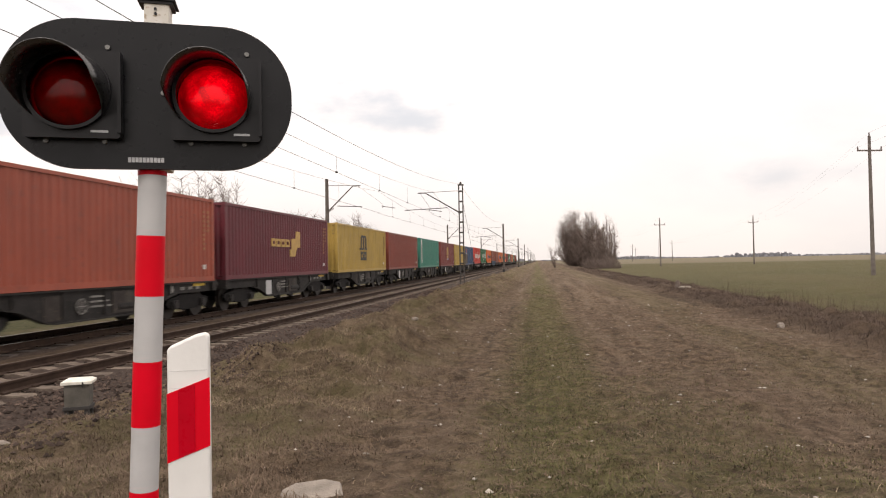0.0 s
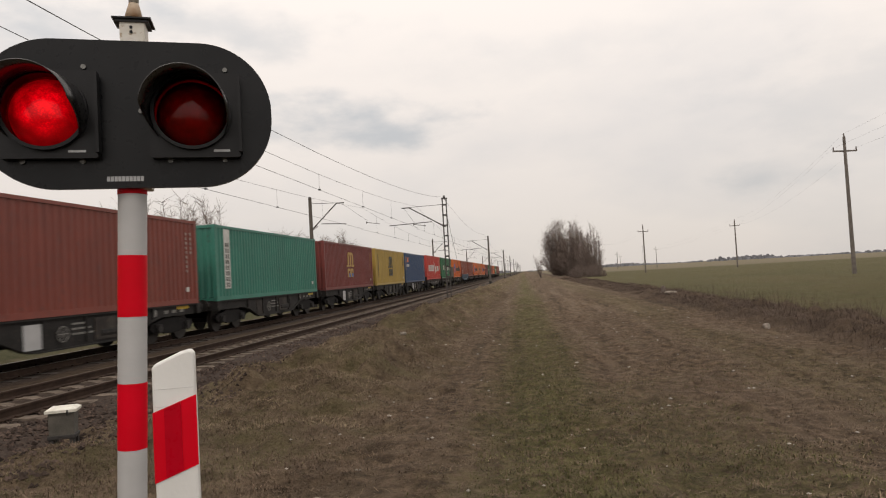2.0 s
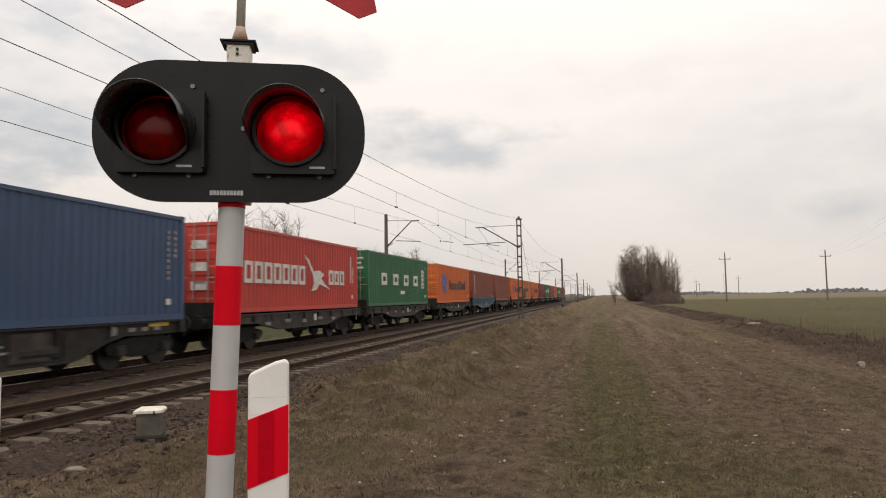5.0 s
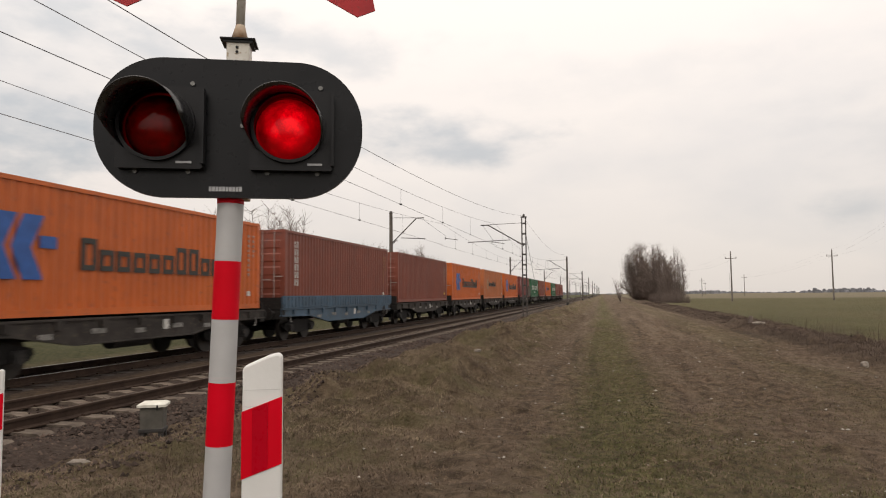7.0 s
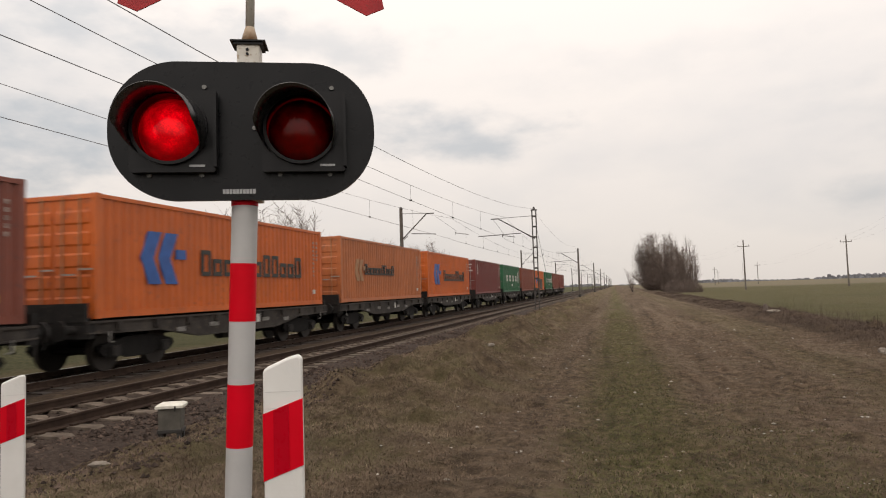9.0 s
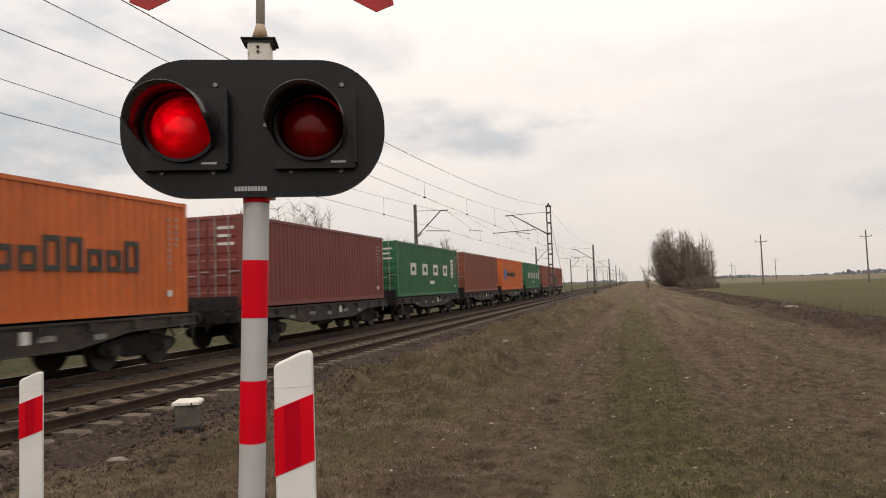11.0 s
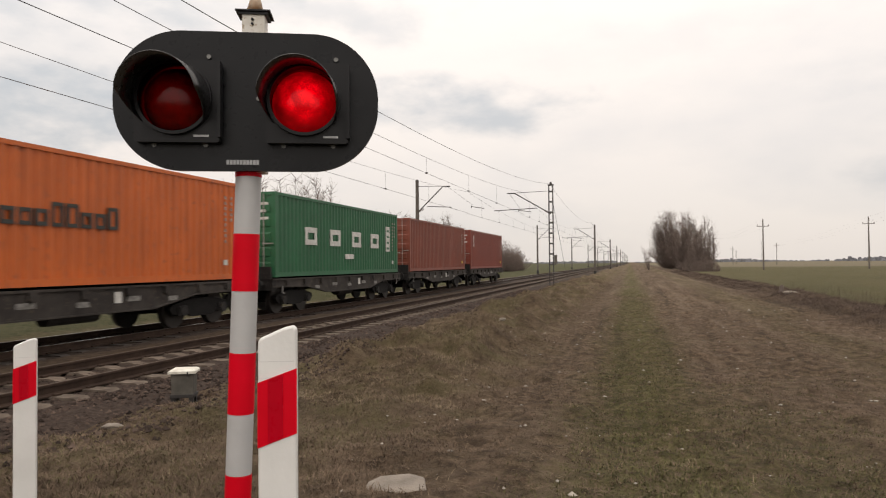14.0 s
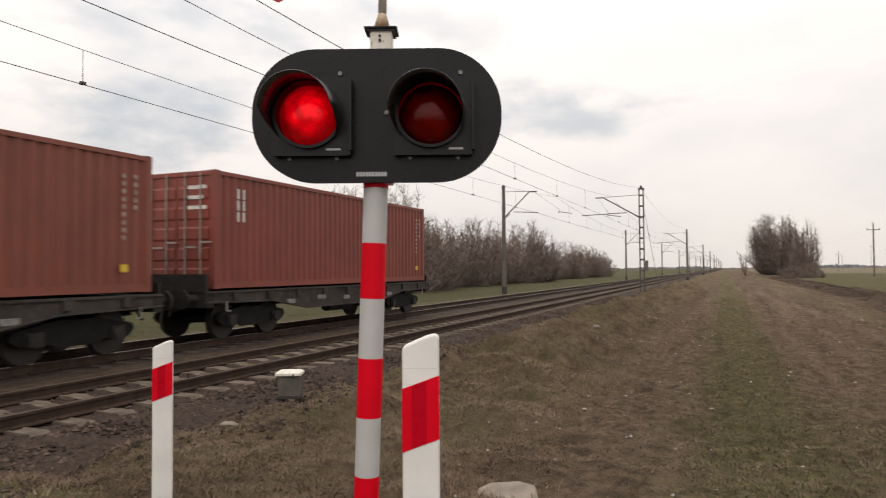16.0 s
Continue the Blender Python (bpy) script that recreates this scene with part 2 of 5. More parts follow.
def glass_red():
    """Thin red glass: lets red through, mirrors a little of the sky."""
    m = bpy.data.materials.new("red_lens_glass")
    m.use_nodes = True
    nodes, links = m.node_tree.nodes, m.node_tree.links
    nodes.remove(nodes["Principled BSDF"])
    clear, shine, both = nodes.new("ShaderNodeBsdfTransparent"), nodes.new("ShaderNodeBsdfGlossy"), nodes.new("ShaderNodeMixShader")
    clear.inputs["Color"].default_value = (0.80, 0.03, 0.035, 1)
    shine.inputs["Roughness"].default_value = 0.09
    tc, w = nodes.new("ShaderNodeTexCoord"), nodes.new("ShaderNodeTexVoronoi")
    w.inputs["Scale"].default_value = 70
    links.new(tc.outputs["Object"], w.inputs["Vector"])
    bp = nodes.new("ShaderNodeBump")
    bp.inputs["Strength"].default_value, bp.inputs["Distance"].default_value = 0.07, 0.01
    links.new(w.outputs["Distance"], bp.inputs["Height"])
    links.new(bp.outputs["Normal"], shine.inputs["Normal"])
    fres = nodes.new("ShaderNodeFresnel")
    fres.inputs["IOR"].default_value = 1.36
    links.new(fres.outputs["Fac"], both.inputs["Fac"])
    links.new(clear.outputs["BSDF"], both.inputs[1])
    links.new(shine.outputs["BSDF"], both.inputs[2])
    links.new(both.outputs["Shader"], nodes["Material Output"].inputs["Surface"])
    return m


def glow_red():
    m = bpy.data.materials.new("lit_lamp_face")
    m.use_nodes = True
    nodes, links = m.node_tree.nodes, m.node_tree.links
    b = nodes["Principled BSDF"]
    b.inputs["Base Color"].default_value = (0.4, 0.02, 0.02, 1)
    tc, v = nodes.new("ShaderNodeTexCoord"), nodes.new("ShaderNodeVectorMath")
    v.operation = "LENGTH"
    flat = nodes.new("ShaderNodeVectorMath")
    flat.operation = "MULTIPLY"
    flat.inputs[1].default_value = (1, 0, 1)
    links.new(tc.outputs["Object"], flat.inputs[0])
    links.new(flat.outputs["Vector"], v.inputs[0])
    r = nodes.new("ShaderNodeMapRange")
    r.interpolation_type = "SMOOTHSTEP"
    r.inputs["From Min"].default_value, r.inputs["From Max"].default_value = 0.145, 0.0
    r.inputs["To Min"].default_value, r.inputs["To Max"].default_value = 0.22, 1.6
    links.new(v.outputs["Value"], r.inputs["Value"])
    cells = nodes.new("ShaderNodeTexVoronoi")
    cells.inputs["Scale"].default_value = 120
    links.new(tc.outputs["Object"], cells.inputs["Vector"])
    c = nodes.new("ShaderNodeMapRange")
    c.inputs["From Max"].default_value = 0.7
    c.inputs["To Min"].default_value, c.inputs["To Max"].default_value = 1.3, 0.6
    links.new(cells.outputs["Distance"], c.inputs["Value"])
    # bands of the ribbed lens and the uneven mirror behind it
    uneven = nodes.new("ShaderNodeTexNoise")
    uneven.inputs["Scale"].default_value, uneven.inputs["Detail"].default_value = 14, 3
    links.new(tc.outputs["Object"], uneven.inputs["Vector"])
    patchy = nodes.new("ShaderNodeMapRange")
    patchy.inputs["From Min"].default_value, patchy.inputs["From Max"].default_value = 0.35, 0.65
    patchy.inputs["To Min"].default_value, patchy.inputs["To Max"].default_value = 0.5, 1.3
    links.new(uneven.outputs["Fac"], patchy.inputs["Value"])
    k0 = nodes.new("ShaderNodeMath")
    k0.operation = "MULTIPLY"
    links.new(c.outputs["Result"], k0.inputs[0])
    links.new(patchy.outputs["Result"], k0.inputs[1])
    k = nodes.new("ShaderNodeMath")
    k.operation = "MULTIPLY"
    links.new(r.outputs["Result"], k.inputs[0])
    links.new(k0.outputs[0], k.inputs[1])
    b.inputs["Emission Color"].default_value = (1.0, 0.04, 0.20, 1)
    links.new(k.outputs[0], b.inputs["Emission Strength"])
    return m


LENS, GLOW = glass_red(), glow_red()
UNLIT = mat("unlit_lamp_face", (0.42, 0.035, 0.035), (0.24, 0.02, 0.02), rough=0.35, scale=25)


# ---- mesh building ----
class Shape:
    """Vertices and faces that become one mesh."""

    def __init__(self):
        self.v, self.f = [], []

    def add(self, verts, faces):
        k = len(self.v)
        self.v += [tuple(p) for p in verts]
        self.f += [tuple(i + k for i in face) for face in faces]
        return self

    def box(self, x0, x1, y0, y1, z0, z1):
        p = [(x, y, z) for z in (z0, z1) for y in (y0, y1) for x in (x0, x1)]
        return self.add(p, [(0, 2, 3, 1), (4, 5, 7, 6), (0, 1, 5, 4), (2, 6, 7, 3), (0, 4, 6, 2), (1, 3, 7, 5)])

    def prism(self, poly, axis, a, b):
        """A closed outline pushed from a to b along an axis; the outline's two numbers are the other two axes in order."""
        n = len(poly)
        put = {"x": lambda p, h: (h, p[0], p[1]), "y": lambda p, h: (p[0], h, p[1]), "z": lambda p, h: (p[0], p[1], h)}[axis]
        verts = [put(p, a) for p in poly] + [put(p, b) for p in poly]
        faces = [(i, (i + 1) % n, n + (i + 1) % n, n + i) for i in range(n)]
        return self.add(verts, faces + [tuple(range(n))[::-1], tuple(range(n, 2 * n))])

    def tube(self, p, q, r, r2=None, n=8, cap=True):
        p, q = Vector(p), Vector(q)
        r2 = r if r2 is None else r2
        d = (q - p).normalized()
        a = d.orthogonal().normalized()
        b = d.cross(a)
        ring = [(math.cos(2 * math.pi * i / n), math.sin(2 * math.pi * i / n)) for i in range(n)]
        verts = [p + (a * c + b * s) * r for c, s in ring] + [q + (a * c + b * s) * r2 for c, s in ring]
        faces = [(i, (i + 1) % n, n + (i + 1) % n, n + i) for i in range(n)]
        if cap:
            faces += [tuple(range(n))[::-1], tuple(range(n, 2 * n))]
        return self.add(verts, faces)

    def path(self, points, r, n=5):
        """One connected tube along points that run mainly along y."""
        k = len(self.v)
        for x, y, z in points:
            self.v += [(x + r * math.cos(6.28319 * j / n), y, z + r * math.sin(6.28319 * j / n)) for j in range(n)]
        for i in range(len(points) - 1):
            self.f += [(k + i * n + j, k + i * n + (j + 1) % n, k + (i + 1) * n + (j + 1) % n, k + (i + 1) * n + j) for j in range(n)]
        return self

    def mesh(self, name, material, smooth=False):
        me = bpy.data.meshes.new(name)
        me.from_pydata(self.v, [], self.f)
        bm = bmesh.new()
        bm.from_mesh(me)
        bmesh.ops.recalc_face_normals(bm, faces=bm.faces)
        bm.to_mesh(me)
        bm.free()
        me.materials.append(material)
        if smooth:
            me.polygons.foreach_set("use_smooth", [True] * len(me.polygons))
        return me


def part(name, shape, material, parent=None, label="", at=None, smooth=False, bevel=0.0):
    me = shape if isinstance(shape, bpy.types.Mesh) else shape.mesh(name, material, smooth)
    ob = new(name, me)
    if parent:
        ob.parent = parent
    if at is not None:
        ob.matrix_basis = at
    if bevel:
        mod = ob.modifiers.new("bevel", "BEVEL")
        mod.width, mod.segments, mod.limit_method = bevel, 2, "ANGLE"
    return tagged(ob, label) if label else ob


def holed(name, outline, holes, y0, y1, material):
    """A flat sheet in x and z with round holes (x, z, radius), from y0 to y1."""
    cu = bpy.data.curves.new(name, "CURVE")
    cu.dimensions, cu.fill_mode, cu.extrude = "2D", "BOTH", (y1 - y0) / 2
    loops = [outline] + [[(hx + r * math.cos(6.28319 * i / 48), hz + r * math.sin(6.28319 * i / 48)) for i in range(48)] for hx, hz, r in holes]
    for loop in loops:
        sp = cu.splines.new("POLY")
        sp.points.add(len(loop) - 1)
        for q, (a, c) in zip(sp.points, loop):
            q.co = (a, c, 0, 1)
        sp.use_cyclic_u = True
    ob = new(name, cu)
    me = bpy.data.meshes.new_from_object(ob.evaluated_get(bpy.context.evaluated_depsgraph_get()))
    bpy.data.objects.remove(ob)
    me.transform(Matrix.Translation((0, (y0 + y1) / 2, 0)) @ Matrix.Rotation(radians(90), 4, "X"))
    me.materials.clear()
    me.materials.append(material)
    return me


def thing(name, label, category, at=None, group="", kind=""):
    ob = new(name)
    ob.empty_display_size = 0.1
    if at is not None:
        ob.matrix_basis = at
    return tagged(ob, label, category, group, kind)


def array_mesh(name, verts, faces, material):
    me = bpy.data.meshes.new(name)
    me.from_pydata(verts.tolist() if hasattr(verts, "tolist") else verts, [], faces.tolist() if hasattr(faces, "tolist") else faces)
    me.materials.append(material)
    return me


rng = np.random.default_rng(7)


def lattice(ix, iy, seed):
    h = np.sin(ix * 127.1 + iy * 311.7 + seed * 74.7) * 43758.5453
    return h - np.floor(h)


def bumps(x, y, size, seed=0):
    """Smooth random heights from 0 to 1 with hills of about that size."""
    x, y = np.asarray(x, float) / size, np.asarray(y, float) / size
    ix, iy = np.floor(x), np.floor(y)
    u, v = x - ix, y - iy
    u, v = u * u * (3 - 2 * u), v * v * (3 - 2 * v)
    a, b = lattice(ix, iy, seed), lattice(ix + 1, iy, seed)
    c, d = lattice(ix, iy + 1, seed), lattice(ix + 1, iy + 1, seed)
    return (a * (1 - u) + b * u) * (1 - v) + (c * (1 - u) + d * u) * v


def step(x, a, b):
    t = np.clip((np.asarray(x, float) - a) / (b - a), 0, 1)
    return t * t * (3 - 2 * t)


def height(x, y):
    """The ground: the crossing's low ramp, the grassy bank by the ballast, the field edge, the mound behind the line."""
    x, y = np.asarray(x, float), np.asarray(y, float)
    z = -0.20 + 0.36 * (1 - step(y, 2.5, 9.5)) * step(x, -6.6, -4.6)
    z = z + 0.22 * step(x, -5.9, -4.2) * (1 - step(x, -3.6, -1.8)) * step(y, 7, 14)
    z = z - 0.12 * (1 - step(x, -6.8, -5.4))
    lumps = (bumps(x, y, 1.3, 12) - 0.42) * 0.40 + (bumps(x, y, 0.6, 13) - 0.5) * 0.17
    z = z + lumps * step(x, -5.6, -4.4) * (1 - step(x, -3.2, -1.4)) * step(y, 6, 12)
    z = z + ((bumps(x, y * 0.12, 0.8, 15) - 0.5) * 0.07) * step(x, -2, -1) * (1 - step(x, 6, 7)) * step(y, 4, 9)
    z = z + (bumps(x, y, 1.1, 17) - 0.4) * 0.16 * step(x, 6.0, 7.0) * (1 - step(x, 8.2, 9.6))
    z = z + 0.12 * step(x, 6.2, 7.2) * (1 - step(x, 8.2, 9.6)) * step(y, 3, 8)
    z = z + 0.10 * step(x, 9, 30)
    z = z - 0.25 * step(-x, 6.4, 7.4) * (1 - step(-x, 15.5, 17))
    mound = step(-x, 31, 37) * (1 - step(-x, 42, 55)) * step(y, 30, 60) * (1 - step(y, 170, 205))
    z = z + 2.2 * mound
    z = z + (bumps(x, y, 0.8, 21) - 0.5) * 0.30 * step(x, -6.9, -6.0) * (1 - step(x, -5.2, -4.3))
    tussock = np.maximum(0, bumps(x, y, 0.55, 33) - 0.42) * 0.62 + (bumps(x, y, 0.28, 34) - 0.5) * 0.12
    z = z + tussock * step(x, -5.7, -5.0) * (1 - step(x, -2.8, -1.6)) * step(y, 6.5, 10)
    z = z + np.maximum(0, bumps(x, y, 0.7, 35) - 0.5) * 0.5 * step(x, 6.4, 7.0) * (1 - step(x, 8.4, 9.2)) * step(y, 8, 14)
    near = (1 - step(np.abs(y - 10), 25, 60)) * (1 - step(np.abs(x), 25, 60))
    rough = (bumps(x, y, 0.9, 3) - 0.5) * 0.09 + (bumps(x, y, 0.36, 5) - 0.5) * 0.10 + (bumps(x, y, 0.2, 6) - 0.5) * 0.075
    z = z + rough * near * step(np.abs(x + 11.4), 5.0, 6.0)
    return z + (bumps(x, y, 14, 8) - 0.5) * 0.12 * step(np.abs(x + 11.4), 6, 12)


# ---- ground ----
def axis(*runs):
    """Grid lines: runs of (from, to, step)."""
    out = []
    for a, b, s in runs:
        out += list(np.arange(a, b, s))
    return np.array(out + [runs[-1][1]])


def ground_material():
    m = bpy.data.materials.new("stubble_soil_and_grass")
    m.use_nodes = True
    nodes, links = m.node_tree.nodes, m.node_tree.links
    b = nodes["Principled BSDF"]
    b.inputs["Roughness"].default_value, b.inputs["Specular IOR Level"].default_value = 0.97, 0.1
    tc = nodes.new("ShaderNodeTexCoord")
    sep = nodes.new("ShaderNodeSeparateXYZ")
    links.new(tc.outputs["Object"], sep.inputs["Vector"])

    def noise_at(scale, detail=6, stretch=None, rough=0.6):
        n = nodes.new("ShaderNodeTexNoise")
        n.inputs["Scale"].default_value, n.inputs["Detail"].default_value, n.inputs["Roughness"].default_value = scale, detail, rough
        src = tc.outputs["Object"]
        if stretch:
            mp = nodes.new("ShaderNodeMapping")
            mp.inputs["Scale"].default_value = stretch
            links.new(src, mp.inputs["Vector"])
            src = mp.outputs["Vector"]
        links.new(src, n.inputs["Vector"])
        return n.outputs["Fac"]

    def math_(op, a, b_):
        n = nodes.new("ShaderNodeMath")
        n.operation = op
        for i, v in enumerate((a, b_)):
            if isinstance(v, (int, float)):
                n.inputs[i].default_value = v
            else:
                links.new(v, n.inputs[i])
        return n.outputs[0]

    def span(v, lo, hi, a=0.0, b_=1.0):
        n = nodes.new("ShaderNodeMapRange")
        n.interpolation_type = "SMOOTHSTEP"
        n.inputs["From Min"].default_value, n.inputs["From Max"].default_value = lo, hi
        n.inputs["To Min"].default_value, n.inputs["To Max"].default_value = a, b_
        links.new(v, n.inputs["Value"])
        return n.outputs["Result"]

    def mix(fac, a, b_):
        n = nodes.new("ShaderNodeMix")
        n.data_type = "RGBA"
        for key, v in (("Factor", fac), ("A", a), ("B", b_)):
            if isinstance(v, tuple):
                n.inputs[key].default_value = (*v, 1)
            elif isinstance(v, (int, float)):
                n.inputs[key].default_value = v
            else:
                links.new(v, n.inputs[key])
        return n.outputs["Result"]

    x = math_("ADD", sep.outputs["X"], math_("MULTIPLY", math_("SUBTRACT", noise_at(0.55), 0.5), 2.6))
    clod, patch, grain = noise_at(7.0), noise_at(0.45, 5, (1, 0.35, 1)), noise_at(34.0, 5, None, 0.7)
    soil = mix(span(clod, 0.35, 0.68), (0.066, 0.045, 0.032), (0.182, 0.127, 0.089))
    soil = mix(span(grain, 0.52, 0.75, 0, 0.75), soil, (0.225, 0.175, 0.120))
    soil = mix(span(grain, 0.46, 0.30, 0, 0.8), soil, (0.035, 0.026, 0.019))
    soil = mix(span(noise_at(1.5, 5), 0.45, 0.68, 0, 0.5), soil, (0.078, 0.055, 0.041))
    soil = mix(span(noise_at(2.3, 5), 0.55, 0.72, 0, 0.4), soil, (0.20, 0.158, 0.115))
    rut = noise_at(1.6, 4, (1, 0.05, 1))
    soil = mix(span(rut, 0.52, 0.66, 0, 0.6), soil, (0.185, 0.136, 0.098))
    soil = mix(span(rut, 0.47, 0.34, 0, 0.65), soil, (0.046, 0.033, 0.024))
    grass = mix(span(clod, 0.3, 0.7), (0.062, 0.062, 0.024), (0.124, 0.121, 0.046))
    drift = math_("ADD", math_("ADD", sep.outputs["X"], math_("MULTIPLY", sep.outputs["Y"], 0.006)), math_("MULTIPLY", math_("SUBTRACT", noise_at(0.8), 0.5), 1.0))
    lane = math_("MULTIPLY", span(drift, -1.1, 0.1), span(drift, 1.5, 0.2))
    wide_lane = math_("MULTIPLY", math_("MULTIPLY", span(x, -0.6, 0.4), span(x, 3.2, 1.6)), span(sep.outputs["Y"], 13, 6))
    lane = math_("MAXIMUM", lane, math_("MULTIPLY", wide_lane, 0.7))
    lane2 = math_("MULTIPLY", span(x, 3.2, 4.2), span(x, 6.0, 5.0))
    green = math_("ADD", math_("MULTIPLY", lane, 0.66), math_("MULTIPLY", lane2, 0.22))
    green = math_("MULTIPLY", math_("ADD", green, 0.10), span(patch, 0.26, 0.50))
    green = math_("MULTIPLY", green, span(noise_at(16.0), 0.30, 0.55))
    base = mix(green, soil, grass)
    bank = math_("MULTIPLY", span(x, -1.2, -2.8), 0.6)
    mat_ = mix(span(noise_at(2.2, 6, None, 0.65), 0.36, 0.64), (0.066, 0.047, 0.032), (0.200, 0.152, 0.098))
    mat_ = mix(span(noise_at(0.9, 5), 0.46, 0.60, 0, 0.8), mat_, (0.118, 0.108, 0.050))
    base = mix(bank, base, mat_)
    dark = math_("MULTIPLY", span(x, 5.8, 6.8), span(x, 9.4, 8.2))
    base = mix(math_("MULTIPLY", dark, 0.55), base, (0.068, 0.049, 0.037))
    field = mix(span(noise_at(0.12, 6, (1, 0.5, 1)), 0.35, 0.65), (0.100, 0.088, 0.044), (0.084, 0.080, 0.038))
    field = mix(span(noise_at(2.2, 6, None, 0.7), 0.47, 0.68, 0, 0.6), field, (0.110, 0.086, 0.050))
    field = mix(span(noise_at(0.5, 5), 0.52, 0.66, 0, 0.5), field, (0.085, 0.065, 0.042))
    field = mix(span(noise_at(11.0, 4), 0.5, 0.3, 0, 0.6), field, (0.040, 0.036, 0.019))
    base = mix(span(x, 8.6, 9.8), base, field)
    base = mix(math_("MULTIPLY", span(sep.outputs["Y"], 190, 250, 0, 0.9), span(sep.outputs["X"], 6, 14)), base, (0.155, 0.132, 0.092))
    verge = mix(span(clod, 0.3, 0.7), (0.050, 0.052, 0.026), (0.088, 0.085, 0.044))
    base = mix(span(sep.outputs["X"], -16.0, -17.5), base, verge)
    base = mix(span(sep.outputs["Z"], 0.35, 1.0), base, (0.095, 0.070, 0.048))
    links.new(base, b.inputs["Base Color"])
    bp = nodes.new("ShaderNodeBump")
    bp.inputs["Strength"].default_value, bp.inputs["Distance"].default_value = 1.0, 0.08
    links.new(math_("ADD", noise_at(26.0, 6, None, 0.7), clod), bp.inputs["Height"])
    links.new(bp.outputs["Normal"], b.inputs["Normal"])
    return m


def ground_sheet():
    xs = axis((-3000, -200, 200), (-200, -60, 10), (-60, -18, 1.5), (-18, -7, 0.5), (-7, 9.5, 0.085), (9.5, 40, 1.0), (40, 200, 10), (200, 3200, 200))
    ys = axis((-300, -20, 20), (-20, 1, 1), (1, 16, 0.085), (16, 40, 0.22), (40, 70, 0.5), (70, 130, 1.5), (130, 300, 8), (300, 4400, 200))
    gx, gy = np.meshgrid(xs, ys)
    v = np.stack([gx, gy, height(gx, gy)], -1).reshape(-1, 3)
    n, k = len(xs), np.arange(len(xs) * (len(ys) - 1))
    k = k[k % n != n - 1]
    f = np.stack([k, k + 1, k + n + 1, k + n], -1)
    ob = new("ground", array_mesh("ground", v, f, ground_material()))
    ob.data.polygons.foreach_set("use_smooth", [True] * len(ob.data.polygons))
    tagged(ob, "brown stubble strip with green lanes between ballast bank and field", "ground", kind="structure")


ground_sheet()

NEAR, FAR = -8.76, -12.735  # track centres


def ballast_bed():
    ys = axis((-60, 0, 5), (0, 40, 0.4), (40, 140, 3), (140, 1600, 60))
    prof = [(-16.6, -0.52), (-15.6, -0.36), (-14.4, -0.19), (-12.7, -0.18), (-11.3, -0.19), (-11.0, -0.24), (-10.5, -0.25), (-10.1, -0.20), (-8.7, -0.198), (-7.3, -0.19), (-6.95, -0.21), (-6.4, -0.33), (-5.9, -0.45), (-5.6, -0.56)]
    v = [(x + 0.25 * (bumps(y, x, 1.3, 2) - 0.5) * (i > 10), y, z + 0.06 * (bumps(x, y, 0.5, 4) - 0.5)) for y in ys for i, (x, z) in enumerate(prof)]
    n = len(prof)
    f = [(j * n + i, j * n + i + 1, j * n + n + i + 1, j * n + n + i) for j in range(len(ys) - 1) for i in range(n - 1)]
    ob = new("ballast", array_mesh("ballast", [tuple(map(float, p)) for p in v], f, BALLAST))
    tagged(ob, "brown crushed-stone ballast bed under two railway tracks", "ballast", kind="structure")
    strip = Shape()
    ys2 = axis((-60, 0, 5), (0, 40, 0.5), (40, 140, 4), (140, 1600, 80))
    cols = [-11.45, -11.2, -10.95, -10.7, -10.45, -10.15]
    for y in ys2:
        strip.v += [(x, float(y), -0.225 + 0.05 * math.sin(3.14 * k / 5) + 0.07 * float(bumps(x, y, 0.4, 9) - 0.5)) for k, x in enumerate(cols)]
    strip.f = [(j * 6 + i, j * 6 + i + 1, j * 6 + 7 + i, j * 6 + 6 + i) for j in range(len(ys2) - 1) for i in range(5)]
    tagged(part("soil_strip", strip, TRACK_SOIL, None), "dry yellow-brown soil strip between the two tracks", "soil", kind="structure")
    # loose stones
    cnt = 22000
    y = 2.5 + 45 * rng.random(cnt) ** 1.7
    x = np.where(rng.random(cnt) < 0.72, -7.4 + 2.7 * rng.random(cnt) ** 1.25, rng.uniform(-10.1, -7.4, cnt))
    z = np.maximum(np.interp(x, [p[0] for p in prof], [p[1] for p in prof]), np.where(x > -7, height(x, y), -9)) + rng.uniform(-0.015, 0.012, cnt)
    s = rng.uniform(0.02, 0.045, cnt) * np.where(x > -7.4, 1.0, 0.7)
    octa = np.array([(1, 0, 0), (0, 1, 0), (-1, 0, 0), (0, -1, 0), (0, 0, 0.8), (0, 0, -0.8)], float)
    tri = np.array([(0, 1, 4), (1, 2, 4), (2, 3, 4), (3, 0, 4), (1, 0, 5), (2, 1, 5), (3, 2, 5), (0, 3, 5)])
    a = rng.uniform(0, 6.28, cnt)
    pts = octa[None] * rng.uniform(0.6, 1.35, (cnt, 6, 1)) * s[:, None, None]
    px = pts[..., 0] * np.cos(a)[:, None] - pts[..., 1] * np.sin(a)[:, None]
    py = pts[..., 0] * np.sin(a)[:, None] + pts[..., 1] * np.cos(a)[:, None]
    v = np.stack([px + x[:, None], py + y[:, None], pts[..., 2] + z[:, None]], -1).reshape(-1, 3)
    f = (tri[None] + 6 * np.arange(cnt)[:, None, None]).reshape(-1, 3)
    tagged(new("ballast_stones", array_mesh("ballast_stones", v, f, STONE)), "loose brown and grey ballast stones beside the rails", "stones", kind="stuff")


ballast_bed()


